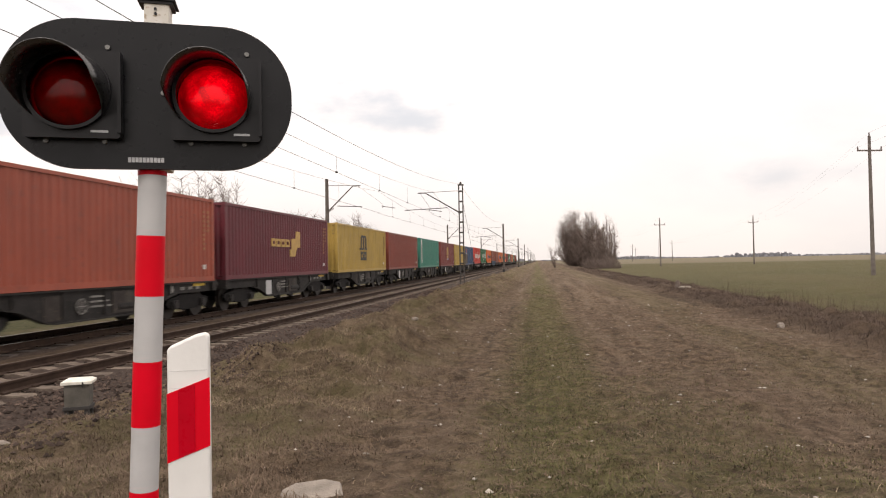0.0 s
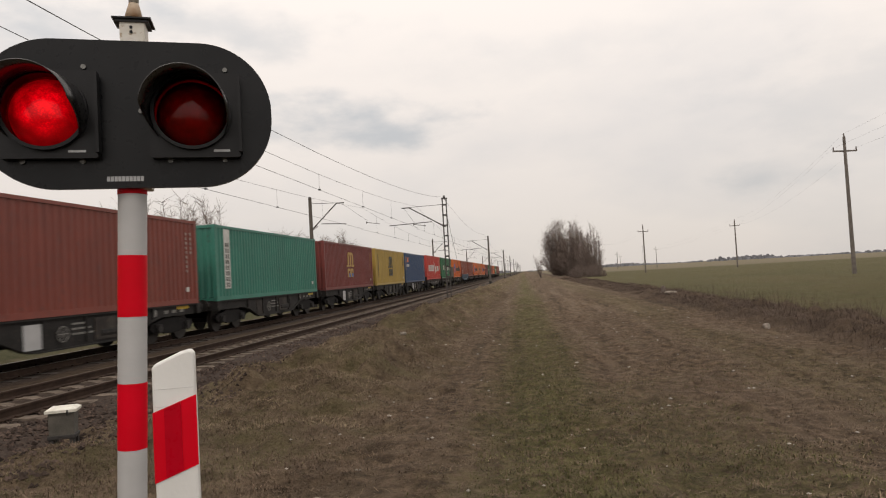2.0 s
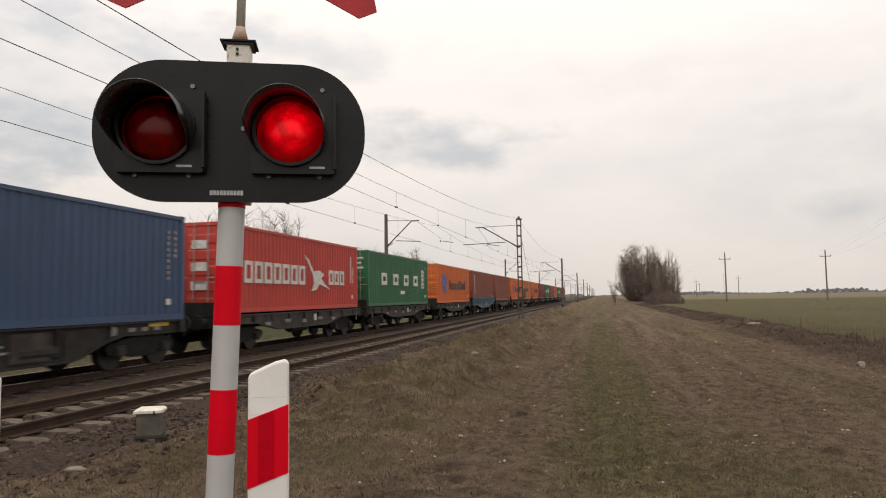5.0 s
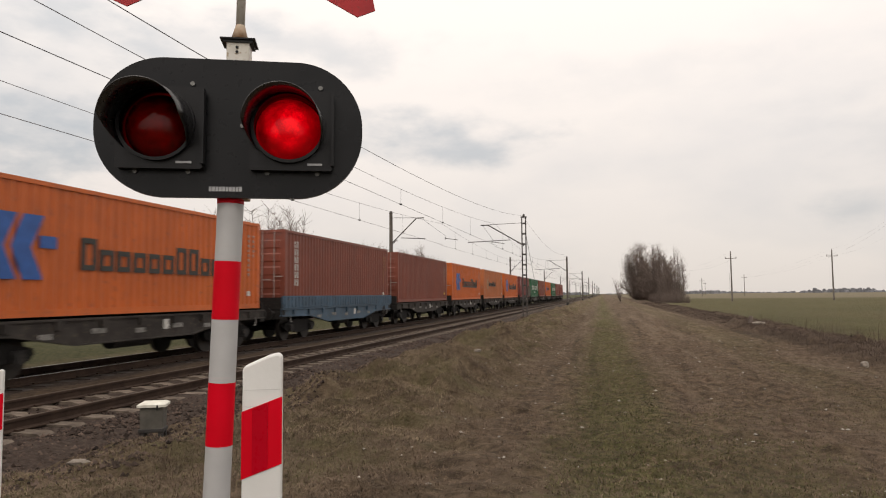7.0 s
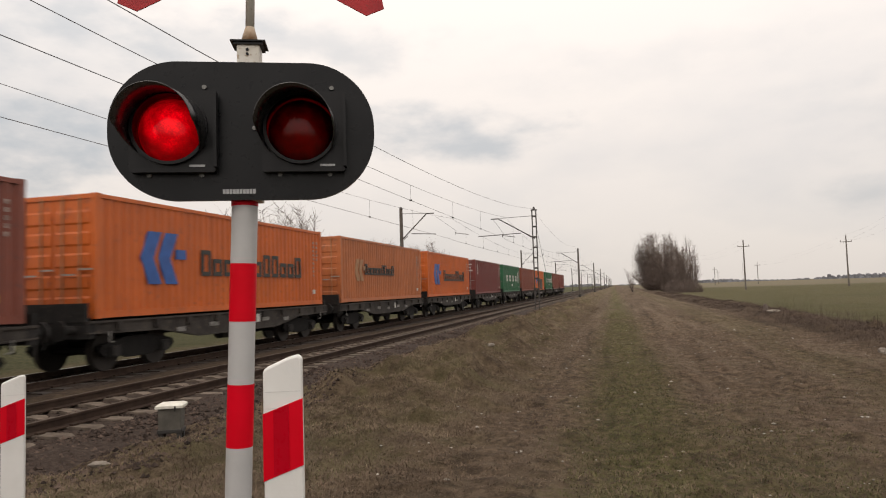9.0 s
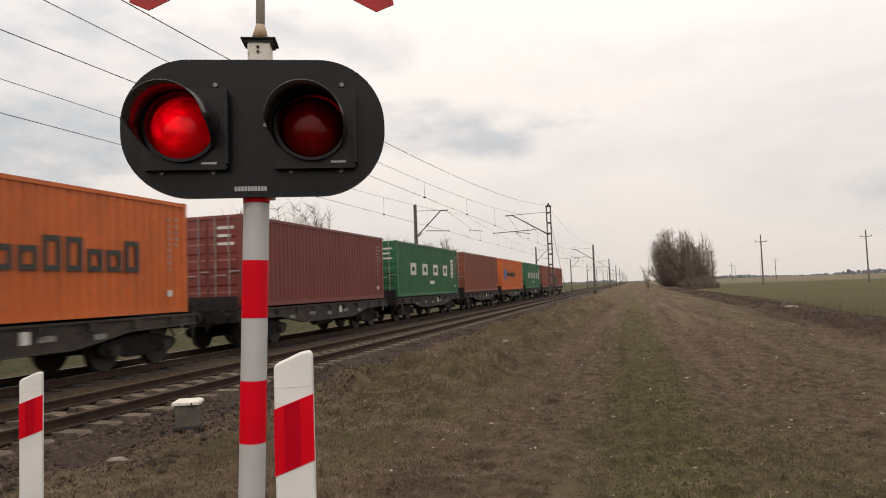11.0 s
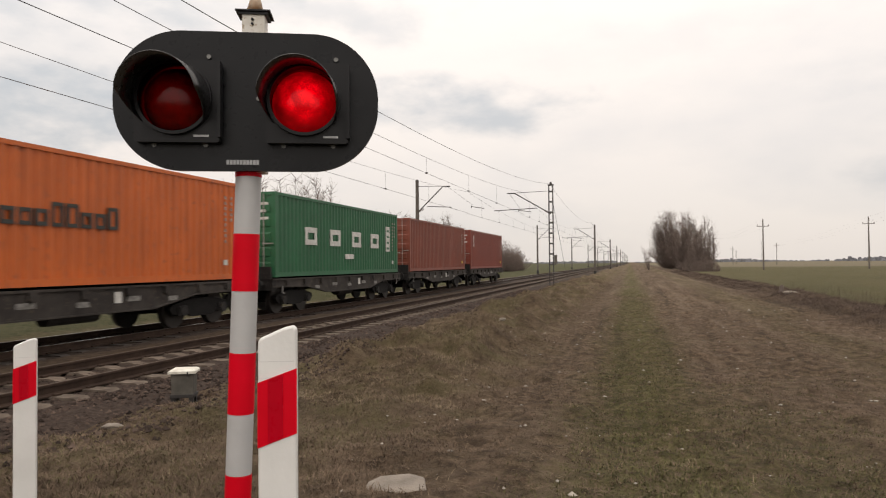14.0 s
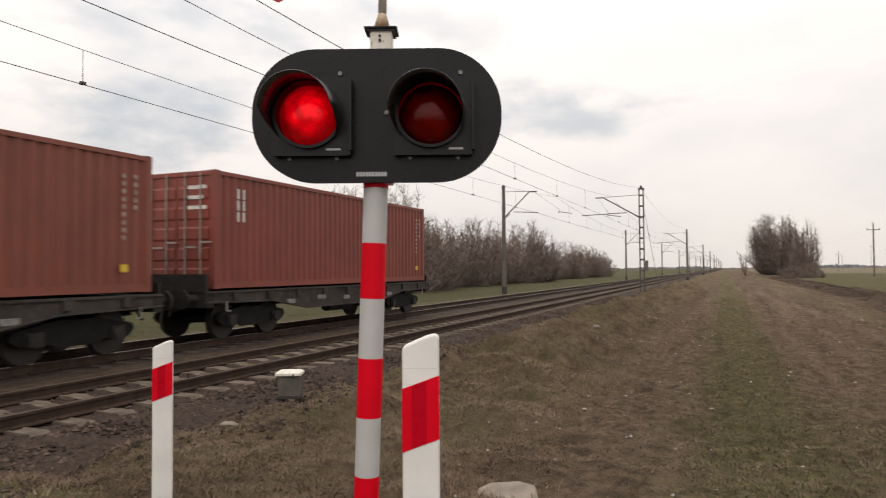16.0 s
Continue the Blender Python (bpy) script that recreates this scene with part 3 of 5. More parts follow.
def track(centre, name, label, head, beam, sunk):
    t = thing(name, label, "railway track", kind="structure")
    prof = [(-0.075, -0.172), (0.075, -0.172), (0.075, -0.155), (0.012, -0.13), (0.012, -0.045), (0.036, -0.035), (0.036, -0.004), (0.028, 0.0), (-0.028, 0.0), (-0.036, -0.004), (-0.036, -0.035), (-0.012, -0.045), (-0.012, -0.13), (-0.075, -0.155)]
    for s in (-1, 1):
        x = centre + s * 0.7535
        rail = part("rail", Shape().prism([(x + a, b) for a, b in prof], "y", -60, 1600), RAIL, t, "rusty brown steel rail")
        part("rail_head", Shape().box(x - 0.026, x + 0.026, -60, 1600, -0.002, 0.0025), head, rail, "worn running surface")
    # concrete sleepers with sloped ends
    s = Shape().prism([(-1.3, -0.36), (1.3, -0.36), (1.3, -0.20), (1.24, -0.165), (0.42, -0.165), (0.3, -0.19), (-0.3, -0.19), (-0.42, -0.165), (-1.24, -0.165), (-1.3, -0.20)], "y", -0.125, 0.125)
    me = s.mesh("sleeper", beam)
    step_y = 0.62
    for i in range(150):
        y = -4 + step_y * i
        part("sleeper", me, None, t, at=pose(centre + random.uniform(-0.02, 0.02), y, random.uniform(-0.006, 0.006) - sunk, 0, 0, random.uniform(-0.6, 0.6)))
    rest = Shape()
    for i in range(150, 700):
        y = -4 + step_y * i
        rest.box(centre - 1.28, centre + 1.28, y - 0.12, y + 0.12, -0.3, -0.175 - sunk)
    tagged(part("sleepers", rest, beam, t), kind="stuff")
    clip = Shape()
    for i in range(70):
        y = -4 + step_y * i
        for s_ in (-1, 1):
            for d in (-0.1, 0.1):
                x = centre + s_ * 0.7535 + d
                clip.box(x - 0.035, x + 0.035, y - 0.06, y + 0.06, -0.166, -0.135)
    tagged(part("rail_clips", clip, RAIL, t), kind="stuff")


track(NEAR, "track_near", "concrete-sleepered railway track with rusty rails", RAIL_TOP, SLEEPER, 0.0)
track(FAR, "track_far", "railway track under the container train", POLISHED, SHADED_SLEEPER, 0.012)


# ---- crossing signal ----
SIGNAL = pose(-1.733, 3.388, 0, 0, 0, 22.1)  # local x along the plate, local -y towards the road


def ring_outline(w, h, r, n=14):
    out = []
    for cx, cz, a0 in ((w / 2 - r, h / 2 - r, 0), (-w / 2 + r, h / 2 - r, 90), (-w / 2 + r, -h / 2 + r, 180), (w / 2 - r, -h / 2 + r, 270)):
        out += [(cx + r * math.cos(radians(a0 + 90 * i / n)), cz + r * math.sin(radians(a0 + 90 * i / n))) for i in range(n + 1)]
    return out


LAMPS = []


def crossing_signal():
    sig = thing("crossing_signal", "black twin-lamp level crossing signal on a red and white pole", "signal", SIGNAL)
    lean = -0.035
    # banded pole: grey and red sheets
    edges = [0.0, 0.375, 0.665, 0.955, 1.248, 1.545, 1.822, 2.10]
    for i, (a, b) in enumerate(zip(edges, edges[1:])):
        red = (len(edges) - 2 - i) % 2 == 1
        x0, x1 = 0.0 + lean * (2.1 - a), 0.0 + lean * (2.1 - b)
        r = 0.0625 if red else 0.0615
        part("pole_band", Shape().tube((x0, 0.09, a), (x1, 0.09, b), r, n=32, cap=False), RED if red else POLE_GREY, sig, "red reflective band" if red else "pale grey band", smooth=True)
    # red ring put in place of the thin red shadow under the plate
    part("pole_collar", Shape().tube((0, 0.09, 2.10), (0, 0.09, 2.16), 0.0635, n=24), RED, sig, "red ring standing for the thin shadow under the plate")
    sx = 0.033  # the head stands a little off the lower pole
    part("pole_head", Shape().box(sx - 0.054, sx + 0.054, 0.035, 0.145, 2.12, 2.890), SIGN_WHITE, sig, "white square pole head", bevel=0.006)
    for z in (2.838, 2.860):
        part("screw", Shape().tube((sx - 0.004, 0.036, z), (sx - 0.004, 0.03, z), 0.007, n=8), BLACK, sig)
    hat = Shape()
    for lo, hi, half, deep in ((2.884, 2.897, 0.070, 0.062), (2.897, 2.904, 0.083, 0.072)):
        hat.box(sx - half, sx + half, 0.09 - deep, 0.09 + deep, lo, hi)
    part("pole_cap", hat, VISOR, sig, "black sheet-metal cap")
    part("spigot", Shape().tube((sx, 0.09, 2.902), (sx + 0.003, 0.09, 2.99), 0.046, 0.022, n=16), RUST, sig, "rust-stained conical spigot", smooth=True)
    part("upper_pipe", Shape().tube((sx + 0.003, 0.09, 2.99), (sx + 0.02, 0.09, 3.75), 0.022, n=14), SIGN_WHITE, sig, "rust-stained upper pipe", smooth=True)
    # crossbuck: two planks with pointed red ends
    for k, s in enumerate((-1, 1)):
        def plank(a, b, tip=None):
            o = [(a, -0.075), (b, -0.075), (b, 0.075), (a, 0.075)]
            if tip == "lo":
                o = [(a + 0.06, -0.075), (b, -0.075), (b, 0.075), (a + 0.06, 0.075), (a, 0.0)]
            if tip == "hi":
                o = [(a, -0.075), (b - 0.06, -0.075), (b, 0.0), (b - 0.06, 0.075), (a, 0.075)]
            return Shape().prism(o, "y", -0.004, 0.004)
        arm = part("crossbuck_arm", plank(-0.42, 0.42), SIGN_WHITE, sig, "white crossbuck plank", at=pose(0.062, 0.055 - 0.012 * k, 3.42, 0, 28 * s, 0))
        part("red_end", plank(-0.72, -0.418, "lo"), SIGN_RED, arm, "pointed red plank end")
        part("red_end", plank(0.418, 0.72, "hi"), SIGN_RED, arm, "pointed red plank end")
    # background plate
    part("background_plate", holed("background_plate", ring_outline(1.235, 0.665, 0.315, 20), [(-0.326, -0.003, 0.171), (0.269, -0.003, 0.171)], 0.0, 0.03, BLACK), None, sig, "black rounded background plate", at=pose(0.014, 0, 2.452), bevel=0.006)
    for i in range(10):
        part("maker_mark", Shape().box(-0.0062, 0.0062, -0.003, 0.001, -0.011, 0.011), PALE_MARK, sig, at=pose(-0.080 + 0.0153 * i, 0, 2.160))
    for k, cx in enumerate((-0.312, 0.283)):
        cz = 2.449
        lamp = part("lamp_housing", holed("lamp_housing", ring_outline(0.385, 0.385, 0.012, 2), [(-0.012, 0.012, 0.166)], -0.055, -0.002, VISOR), None, sig, "black square lamp housing", at=pose(cx + 0.012, 0, cz - 0.012), bevel=0.005)
        part("hinge_edge", Shape().box(0.185, 0.20, -0.075, -0.02, -0.17, 0.185), VISOR, lamp)
        part("maker_plate", Shape().box(0.075, 0.145, -0.058, -0.054, -0.168, -0.158), PALE_MARK, lamp, "pale maker's plate")
        for dx, dz in ((-0.115, -0.198), (0.12, -0.198), (0.135, 0.222)):
            part("bolt", Shape().tube((dx, 0.0, dz), (dx, -0.012, dz), 0.011, n=10), BOLT, lamp, "zinc bolt with washer")
        # lens well, lens, and an added turning insert that imitates the flashing
        well = Shape()
        n = 48
        sect = ((0.172, -0.054), (0.172, -0.082), (0.157, -0.082), (0.157, -0.054))
        for r, y in sect:
            well.v += [(r * math.cos(2 * math.pi * j / n), y, r * math.sin(2 * math.pi * j / n)) for j in range(n)]
        for i in range(4):
            well.f += [(i * n + j, i * n + (j + 1) % n, (i + 1) % 4 * n + (j + 1) % n, (i + 1) % 4 * n + j) for j in range(n)]
        part("lens_ring", well, VISOR, lamp, "black lens ring", at=pose(-0.012, 0, 0.012), smooth=False)
        dome = Shape()
        rings = [(0.158, -0.062), (0.14, -0.076), (0.11, -0.092), (0.07, -0.105), (0.03, -0.111)]
        for r, y in rings:
            dome.v += [(r * math.cos(2 * math.pi * j / n), y, r * math.sin(2 * math.pi * j / n)) for j in range(n)]
        dome.v.append((0, -0.112, 0))
        for i in range(len(rings) - 1):
            dome.f += [(i * n + j, i * n + (j + 1) % n, (i + 1) * n + (j + 1) % n, (i + 1) * n + j) for j in range(n)]
        dome.f += [((len(rings) - 1) * n + j, (len(rings) - 1) * n + (j + 1) % n, len(dome.v) - 1) for j in range(n)]
        lens = part("lens", dome, LENS, lamp, "red glass lens", at=pose(-0.012, 0, 0.012), smooth=True)
        lens.visible_shadow = False
        # hood: open below, longer at the top
        hood = Shape()
        m_, ro = 44, 0.174
        cols = []
        for j in range(m_ + 1):
            a = radians(-38 + 256 * j / m_)
            up = min(1.0, max(0.0, (math.sin(a) + 0.62) / 0.75))
            ln = 0.02 + 0.215 * up + 0.02 * max(0.0, math.sin(a))
            cols.append([(r * math.cos(a), y, r * math.sin(a)) for r, y in ((ro, -0.05), (ro, -0.05 - ln), (ro - 0.004, -0.05 - ln), (ro - 0.004, -0.05))])
        for c in cols:
            hood.v += c
        for j in range(m_):
            for i in range(4):
                hood.f.append((4 * j + i, 4 * j + (i + 1) % 4, 4 * j + 4 + (i + 1) % 4, 4 * j + 4 + i))
        part("visor", hood, VISOR_SHEET, lamp, "black curved sun visor", at=pose(-0.012, 0, 0.012, 6, 0, -4), smooth=True)
        def cap(y_sign, rad):
            s, k, m2 = Shape(), 10, 40
            for i in range(k):
                e = 0.5 * math.pi * i / k
                s.v += [(rad * math.cos(e) * math.cos(2 * math.pi * j / m2), y_sign * rad * math.sin(e), rad * math.cos(e) * math.sin(2 * math.pi * j / m2)) for j in range(m2)]
            s.v.append((0, y_sign * rad, 0))
            for i in range(k - 1):
                s.f += [(i * m2 + j, i * m2 + (j + 1) % m2, (i + 1) * m2 + (j + 1) % m2, (i + 1) * m2 + j) for j in range(m2)]
            s.f += [((k - 1) * m2 + j, (k - 1) * m2 + (j + 1) % m2, k * m2) for j in range(m2)]
            return s
        insert = part("lamp_insert", cap(1, 0.163), UNLIT, lamp, "added turning red insert, imitates the lamp flashing", at=pose(-0.012, 0.055, 0.012), smooth=True)
        part("lit_face", cap(-1, 0.163), GLOW, insert, "glowing red lamp face", smooth=True)
        # can behind the plate that holds the insert
        can = Shape()
        for j in range(n):
            a0, a1 = 2 * math.pi * j / n, 2 * math.pi * (j + 1) / n
            can.add([(0.171 * math.cos(a), y, 0.171 * math.sin(a)) for y, a in ((-0.056, a0), (-0.056, a1), (0.27, a1), (0.27, a0))] + [(0, 0.27, 0)], [(0, 1, 2, 3), (3, 2, 4)])
        part("lamp_can", can, UNLIT, lamp, "dull red lamp can", at=pose(-0.012, 0, 0.012))
        LAMPS.append(insert)
    part("bolt", Shape().tube((0.064, 0.0, 2.463), (0.064, -0.012, 2.463), 0.011, n=10), BOLT, sig, "zinc bolt with washer")
    return sig


crossing_signal()


def guide_post(m, label):
    """White plastic guide post with a slanted top and a slanted red band; its foot is at z = 0."""
    p = thing("guide_post", label, "guide post", m, group="guide posts at the crossing")
    w, slope = 0.0645, 0.36

    def slab(lo, hi, half, front, back):
        o = [(-half, lo - slope * half), (half, lo + slope * half), (half, hi + slope * half), (-half, hi - slope * half)]
        return Shape().prism(o, "y", front, back)

    top, b1, b0 = 1.295, 1.143, 0.923
    body = [(-w, 0.0), (w, 0.0), (w, top + 0.004), (w - 0.012, top + 0.016), (0.02, top + 0.008), (-w + 0.006, top - 0.026), (-w, top - 0.04)]
    part("post_body", Shape().prism(body, "y", 0.0, 0.045), WHITE, p, "white plastic post", bevel=0.008)
    part("red_band", slab(b0, b1, w + 0.001, -0.0025, 0.0), RED, p, "slanted red band")
    part("reflector", slab(b0 + 0.003, b1 - 0.003, 0.025, -0.005, -0.0025), DEEP_RED, p, "deep red reflector strip", at=pose(-0.006, 0, 0))
    for dz in (0.045, 0.10):
        part("mould_line", Shape().box(-w + 0.006, w - 0.006, -0.001, 0.0, top - dz - 0.06, top - dz - 0.0585), MOULD, p)
    return p


guide_post(pose(-1.129, 2.612, 0.152, 0, 0, 21), "white guide post with slanted red band beside the signal pole")
guide_post(pose(-3.70, 3.99, 0.0, 0, 0, 36), "white guide post with slanted red band nearer the track").location.z = -0.095


def cable_box():
    b = thing("trackside_box", "grey trackside cable box with a white lid", "cable box", pose(-6.12, 8.84, -0.24, 0, 0, 24))
    part("box_body", Shape().prism([(-0.145, 0.1), (0.145, 0.1), (0.155, 0.40), (-0.155, 0.40)], "y", -0.13, 0.13), BOXBODY, b, "weathered grey body", bevel=0.01)
    lid = Shape().add([(-0.185, -0.16, 0.40), (0.185, -0.16, 0.40), (0.185, 0.16, 0.40), (-0.185, 0.16, 0.40), (-0.185, -0.16, 0.435), (0.185, -0.16, 0.435), (0.185, 0.16, 0.435), (-0.185, 0.16, 0.435), (-0.14, -0.115, 0.46), (0.14, -0.115, 0.46), (0.14, 0.115, 0.46), (-0.14, 0.115, 0.46)],
                      [(0, 3, 2, 1), (0, 1, 5, 4), (1, 2, 6, 5), (2, 3, 7, 6), (3, 0, 4, 7), (4, 5, 9, 8), (5, 6, 10, 9), (6, 7, 11, 10), (7, 4, 8, 11), (8, 9, 10, 11)])
    part("lid", lid, LID, b, "chalky white lid")
    part("clasp", Shape().box(0.07, 0.09, -0.168, -0.15, 0.36, 0.43), TAR, b)
    part("base_frame", Shape().box(-0.165, 0.165, -0.145, 0.145, 0.06, 0.11), TAR, b, "dark base frame", bevel=0.008)
    for sx in (-0.12, 0.12):
        for sy in (-0.10, 0.10):
            part("foot", Shape().box(sx - 0.03, sx + 0.03, sy - 0.03, sy + 0.03, -0.1, 0.06), TAR, b)


cable_box()


def rock(name, label, x, y, size, tall, seed, material=SLAB):
    bm = bmesh.new()
    bmesh.ops.create_icosphere(bm, subdivisions=3, radius=1)
    for v in bm.verts:
        k = 1 + 0.35 * (noise.noise(v.co * 1.3 + Vector((seed, 0, 0)))) + 0.1 * noise.noise(v.co * 4 + Vector((seed, 3, 0)))
        v.co = Vector((v.co.x * size * k, v.co.y * size * 0.6 * k, max(-0.7, min(0.95, v.co.z * 1.25)) * tall * (1 + 0.2 * noise.noise(v.co * 2))))
    me = bpy.data.meshes.new(name)
    bm.to_mesh(me)
    bm.free()
    me.materials.append(material)
    ob = new(name, me)
    ob.matrix_basis = pose(x, y, float(height(x, y)) + tall * 0.3, 0, 0, seed * 40)
    return tagged(ob, label, "stone")




def flat_slab(x, y, turn):
    """A low broken slab: flat top, raised back edge, chipped corners."""
    o = [(-0.27, -0.13), (-0.10, -0.16), (0.16, -0.15), (0.28, -0.10), (0.27, 0.09), (0.14, 0.17), (-0.13, 0.16), (-0.24, 0.08)]
    s_, n = Shape(), len(o)
    for z, k in ((-0.12, 0.84), (0.012, 0.84), (0.028, 0.79)):
        s_.v += [(a * k, b * k, z + 0.02 * math.sin(3 * a + 5 * b) + 0.10 * b) for a, b in o]
    for j in range(2):
        s_.f += [(j * n + i, j * n + (i + 1) % n, j * n + n + (i + 1) % n, j * n + n + i) for i in range(n)]
    s_.f.append(tuple(range(2 * n, 3 * n)))
    ob = new("flat_stone", s_.mesh("flat_stone", SLAB))
    ob.matrix_basis = pose(x, y, float(height(x, y)) + 0.012, 0, 0, turn)
    tagged(ob, "flat pale slab of stone lying in the dead grass", "stone")


flat_slab(-1.66, 5.22, 18)
rock("field_stone", "grey boulder half sunk in the field edge", 6.12, 19.2, 0.15, 0.09, 2)
rock("field_stone", "long pale broken slab on the field edge", 7.44, 37.31, 0.30, 0.09, 4)
rock("dark_stump", "dark stump beside the pale slab on the field edge", 7.18, 38.04, 0.13, 0.34, 8, BARK)
rock("broken_slab", "small flat concrete piece in the grass", -5.35, 6.6, 0.10, 0.03, 5)
rock("field_stone", "flat white stone lying in the grass bank", -3.27, 17.97, 0.11, 0.045, 6)
rock("field_stone", "pale stone in the grass bank", -6.67, 65.33, 0.17, 0.09, 7)


# ---- overhead line ----
def wires():
    # the two tracks' catenaries: carrier, contact wire and droppers, span by span
    for centre, knots, high, low, sag, name in ((NEAR, [-88, -16, 56.1, 113, 188, 262, 336, 410, 484], 7.52, 5.68, 1.22, "near"), (FAR, [-90.5, -18.5, 53.5, 125.5, 197.5, 269.5, 341.5, 413.5, 485.5], 7.42, 5.69, 1.03, "far")):
        line = thing("catenary", "overhead catenary with droppers above the railway track", "overhead line", group="overhead lines")
        for a, b in zip(knots, knots[1:]):
            n = 24
            def carrier(y):
                u = (y - a) / (b - a)
                return high - 4 * sag * u * (1 - u)
            s = Shape().path([(centre, a + (b - a) * i / n, carrier(a + (b - a) * i / n)) for i in range(n + 1)], 0.008)
            part("carrier_wire", s, WIRE, line)
            c = Shape()
            for dx, dz in ((-0.03, 0.012), (0.03, -0.012)):
                c.tube((centre + dx - 0.1, a, low + dz), (centre + dx + 0.1, b, low + dz), 0.0065, n=5, cap=False)
            part("contact_wire", c, WIRE, line)
            if b < 200:
                for i in range(1, 9):
                    y = a + (b - a) * (i - 0.35) / 9
                    part("clamp", Shape().box(centre - 0.05, centre + 0.05, y - 0.05, y + 0.05, low - 0.01, low + 0.05), WIRE, line)
                    part("dropper", Shape().tube((centre, y, carrier(y)), (centre, y, low), 0.006, n=4, cap=False), WIRE, line)
    feeder = thing("feeder_wire", "single sagging overhead wire along the mast tops", "overhead line", group="overhead lines")
    knots = [-36, 56.1, 113, 188, 262]
    for a, b in zip(knots, knots[1:]):
        s = Shape().path([(-6.5, a + (b - a) * i / 24, 8.12 - 4 * 2.42 * (i / 24) * (1 - i / 24) * ((b - a) / 92) ** 2) for i in range(25)], 0.008)
        part("wire", s, WIRE, feeder)


wires()


def cantilever(mast, side, x0, top, reach, track_x):
    """Sloping bracket, top tie, registration arm and insulators; side: +1 reaches to larger x."""
    tipx = x0 + side * reach
    lower, arm_z = (top - 2.3, top - 1.8) if side < 0 else (top - 2.6, top - 2.1)
    part("bracket", Shape().tube((x0, 0, lower), (tipx - side * 0.62, 0, top - 0.52), 0.045, n=8).tube((tipx - side * 0.64, 0, top - 0.52), (tipx, 0, top - 0.52), 0.045, n=8), STEEL, mast, "sloping steel bracket tube")
    part("tie_rod", Shape().tube((x0, 0, top - 0.42), (tipx - side * 0.5, 0, top - 0.5), 0.02, n=6), STEEL, mast)
    out = reach + (1.1 if side < 0 else 0.1)
    part("steady_arm", Shape().tube((x0 + side * 0.31 * reach, 0, arm_z), (x0 + side * out, 0, arm_z - 0.12), 0.032, n=6), STEEL, mast, "horizontal registration arm")
    part("contact_clip", Shape().tube((track_x - 0.3, 0, arm_z - 0.05), (track_x - 0.3, 0, arm_z - 0.25), 0.03, n=6).tube((track_x - 0.3, 0, arm_z - 0.13), (track_x + 0.75, 0, arm_z - 0.30), 0.025, n=6), STEEL, mast)
    part("hanger", Shape().tube((tipx - side * 0.2, 0, top - 0.55), (track_x - 0.2, 0, arm_z), 0.010, n=5), WIRE, mast)
    ins = Shape()
    for i in range(4):
        ins.tube((x0 + side * (0.18 + 0.1 * i), 0, lower + 0.09 + 0.065 * i), (x0 + side * (0.23 + 0.1 * i), 0, lower + 0.12 + 0.065 * i), 0.07, n=10)
    part("insulator", ins, INSUL, mast, "brown ribbed insulator")


def mast_round(x, y, top, side, reach, track_x):
    m = thing("catenary_mast", "tapered concrete catenary mast with a sloping bracket", "catenary mast", pose(0, y, 0), group="catenary masts")
    part("mast_shaft", Shape().tube((x, 0, -0.4), (x, 0, top), 0.19, 0.13, n=14), CONCRETE, m, "grey-brown concrete shaft", smooth=False)
    part("mast_foot", Shape().tube((x, 0, -0.45), (x, 0, 0.28), 0.215, 0.205, n=14), TAR, m, "black tarred foot")
    part("mast_cap", Shape().tube((x, 0, top - 0.05), (x, 0, top + 0.12), 0.16, 0.10, n=12), STEEL, m)
    cantilever(m, side, x, top, reach, track_x)


def mast_lattice(x, y, top):
    m = thing("lattice_mast", "twin-channel steel anchor mast with a stay wire", "catenary mast", pose(0, y, 0), group="catenary masts")
    for dx in (-0.16, 0.16):
        part("channel", Shape().prism([(x + dx * 1.0 - 0.045, -0.06), (x + dx + 0.045, -0.06), (x + dx + 0.045, 0.06), (x + dx - 0.045, 0.06)], "z", -0.5, top), STEEL, m, "upright steel channel")
    for i in range(9):
        z = 0.6 + i * 0.85
        part("batten", Shape().box(x - 0.2, x + 0.2, -0.07, -0.055, z, z + 0.14), STEEL, m)
    part("mast_head", Shape().box(x - 0.24, x + 0.24, -0.1, 0.1, top, top + 0.1).tube((x, 0, top + 0.1), (x, 0, top + 0.3), 0.11, 0.07, n=10), STEEL, m)
    part("balance_weight", Shape().tube((x + 0.34, 0.05, 1.5), (x + 0.34, 0.05, 2.3), 0.12, n=12), CONCRETE, m, "stack of balance weights")
    part("stay_wire", Shape().tube((x + 0.2, 0, top - 1.6), (x + 0.7, 6.5, -0.3), 0.014, n=5), WIRE, m)
    cantilever(m, -1, x, top, 3.6, NEAR)


mast_lattice(-6.4, 56.1, 7.95)
for k, y in enumerate((113, 188, 262, 336, 410, 484, 558, 640, 730)):
    mast_round(-6.0, y, 7.65, -1, 3.4, NEAR)
for k, y in enumerate((53.5, 125.5, 197.5, 269.5, 341.5, 413.5, 485.5, 560, 640)):
    mast_round(-17.0, y, 8.45, 1, 2.8, FAR + 0.6)


def km_stone():
    s = thing("track_marker", "small white trackside marker stone by the mast", "marker", pose(-5.55, 53.4, -0.32))
    part("stone", Shape().box(-0.17, 0.17, -0.1, 0.1, 0, 0.42), WHITE, s, "whitewashed block", bevel=0.03)


km_stone()


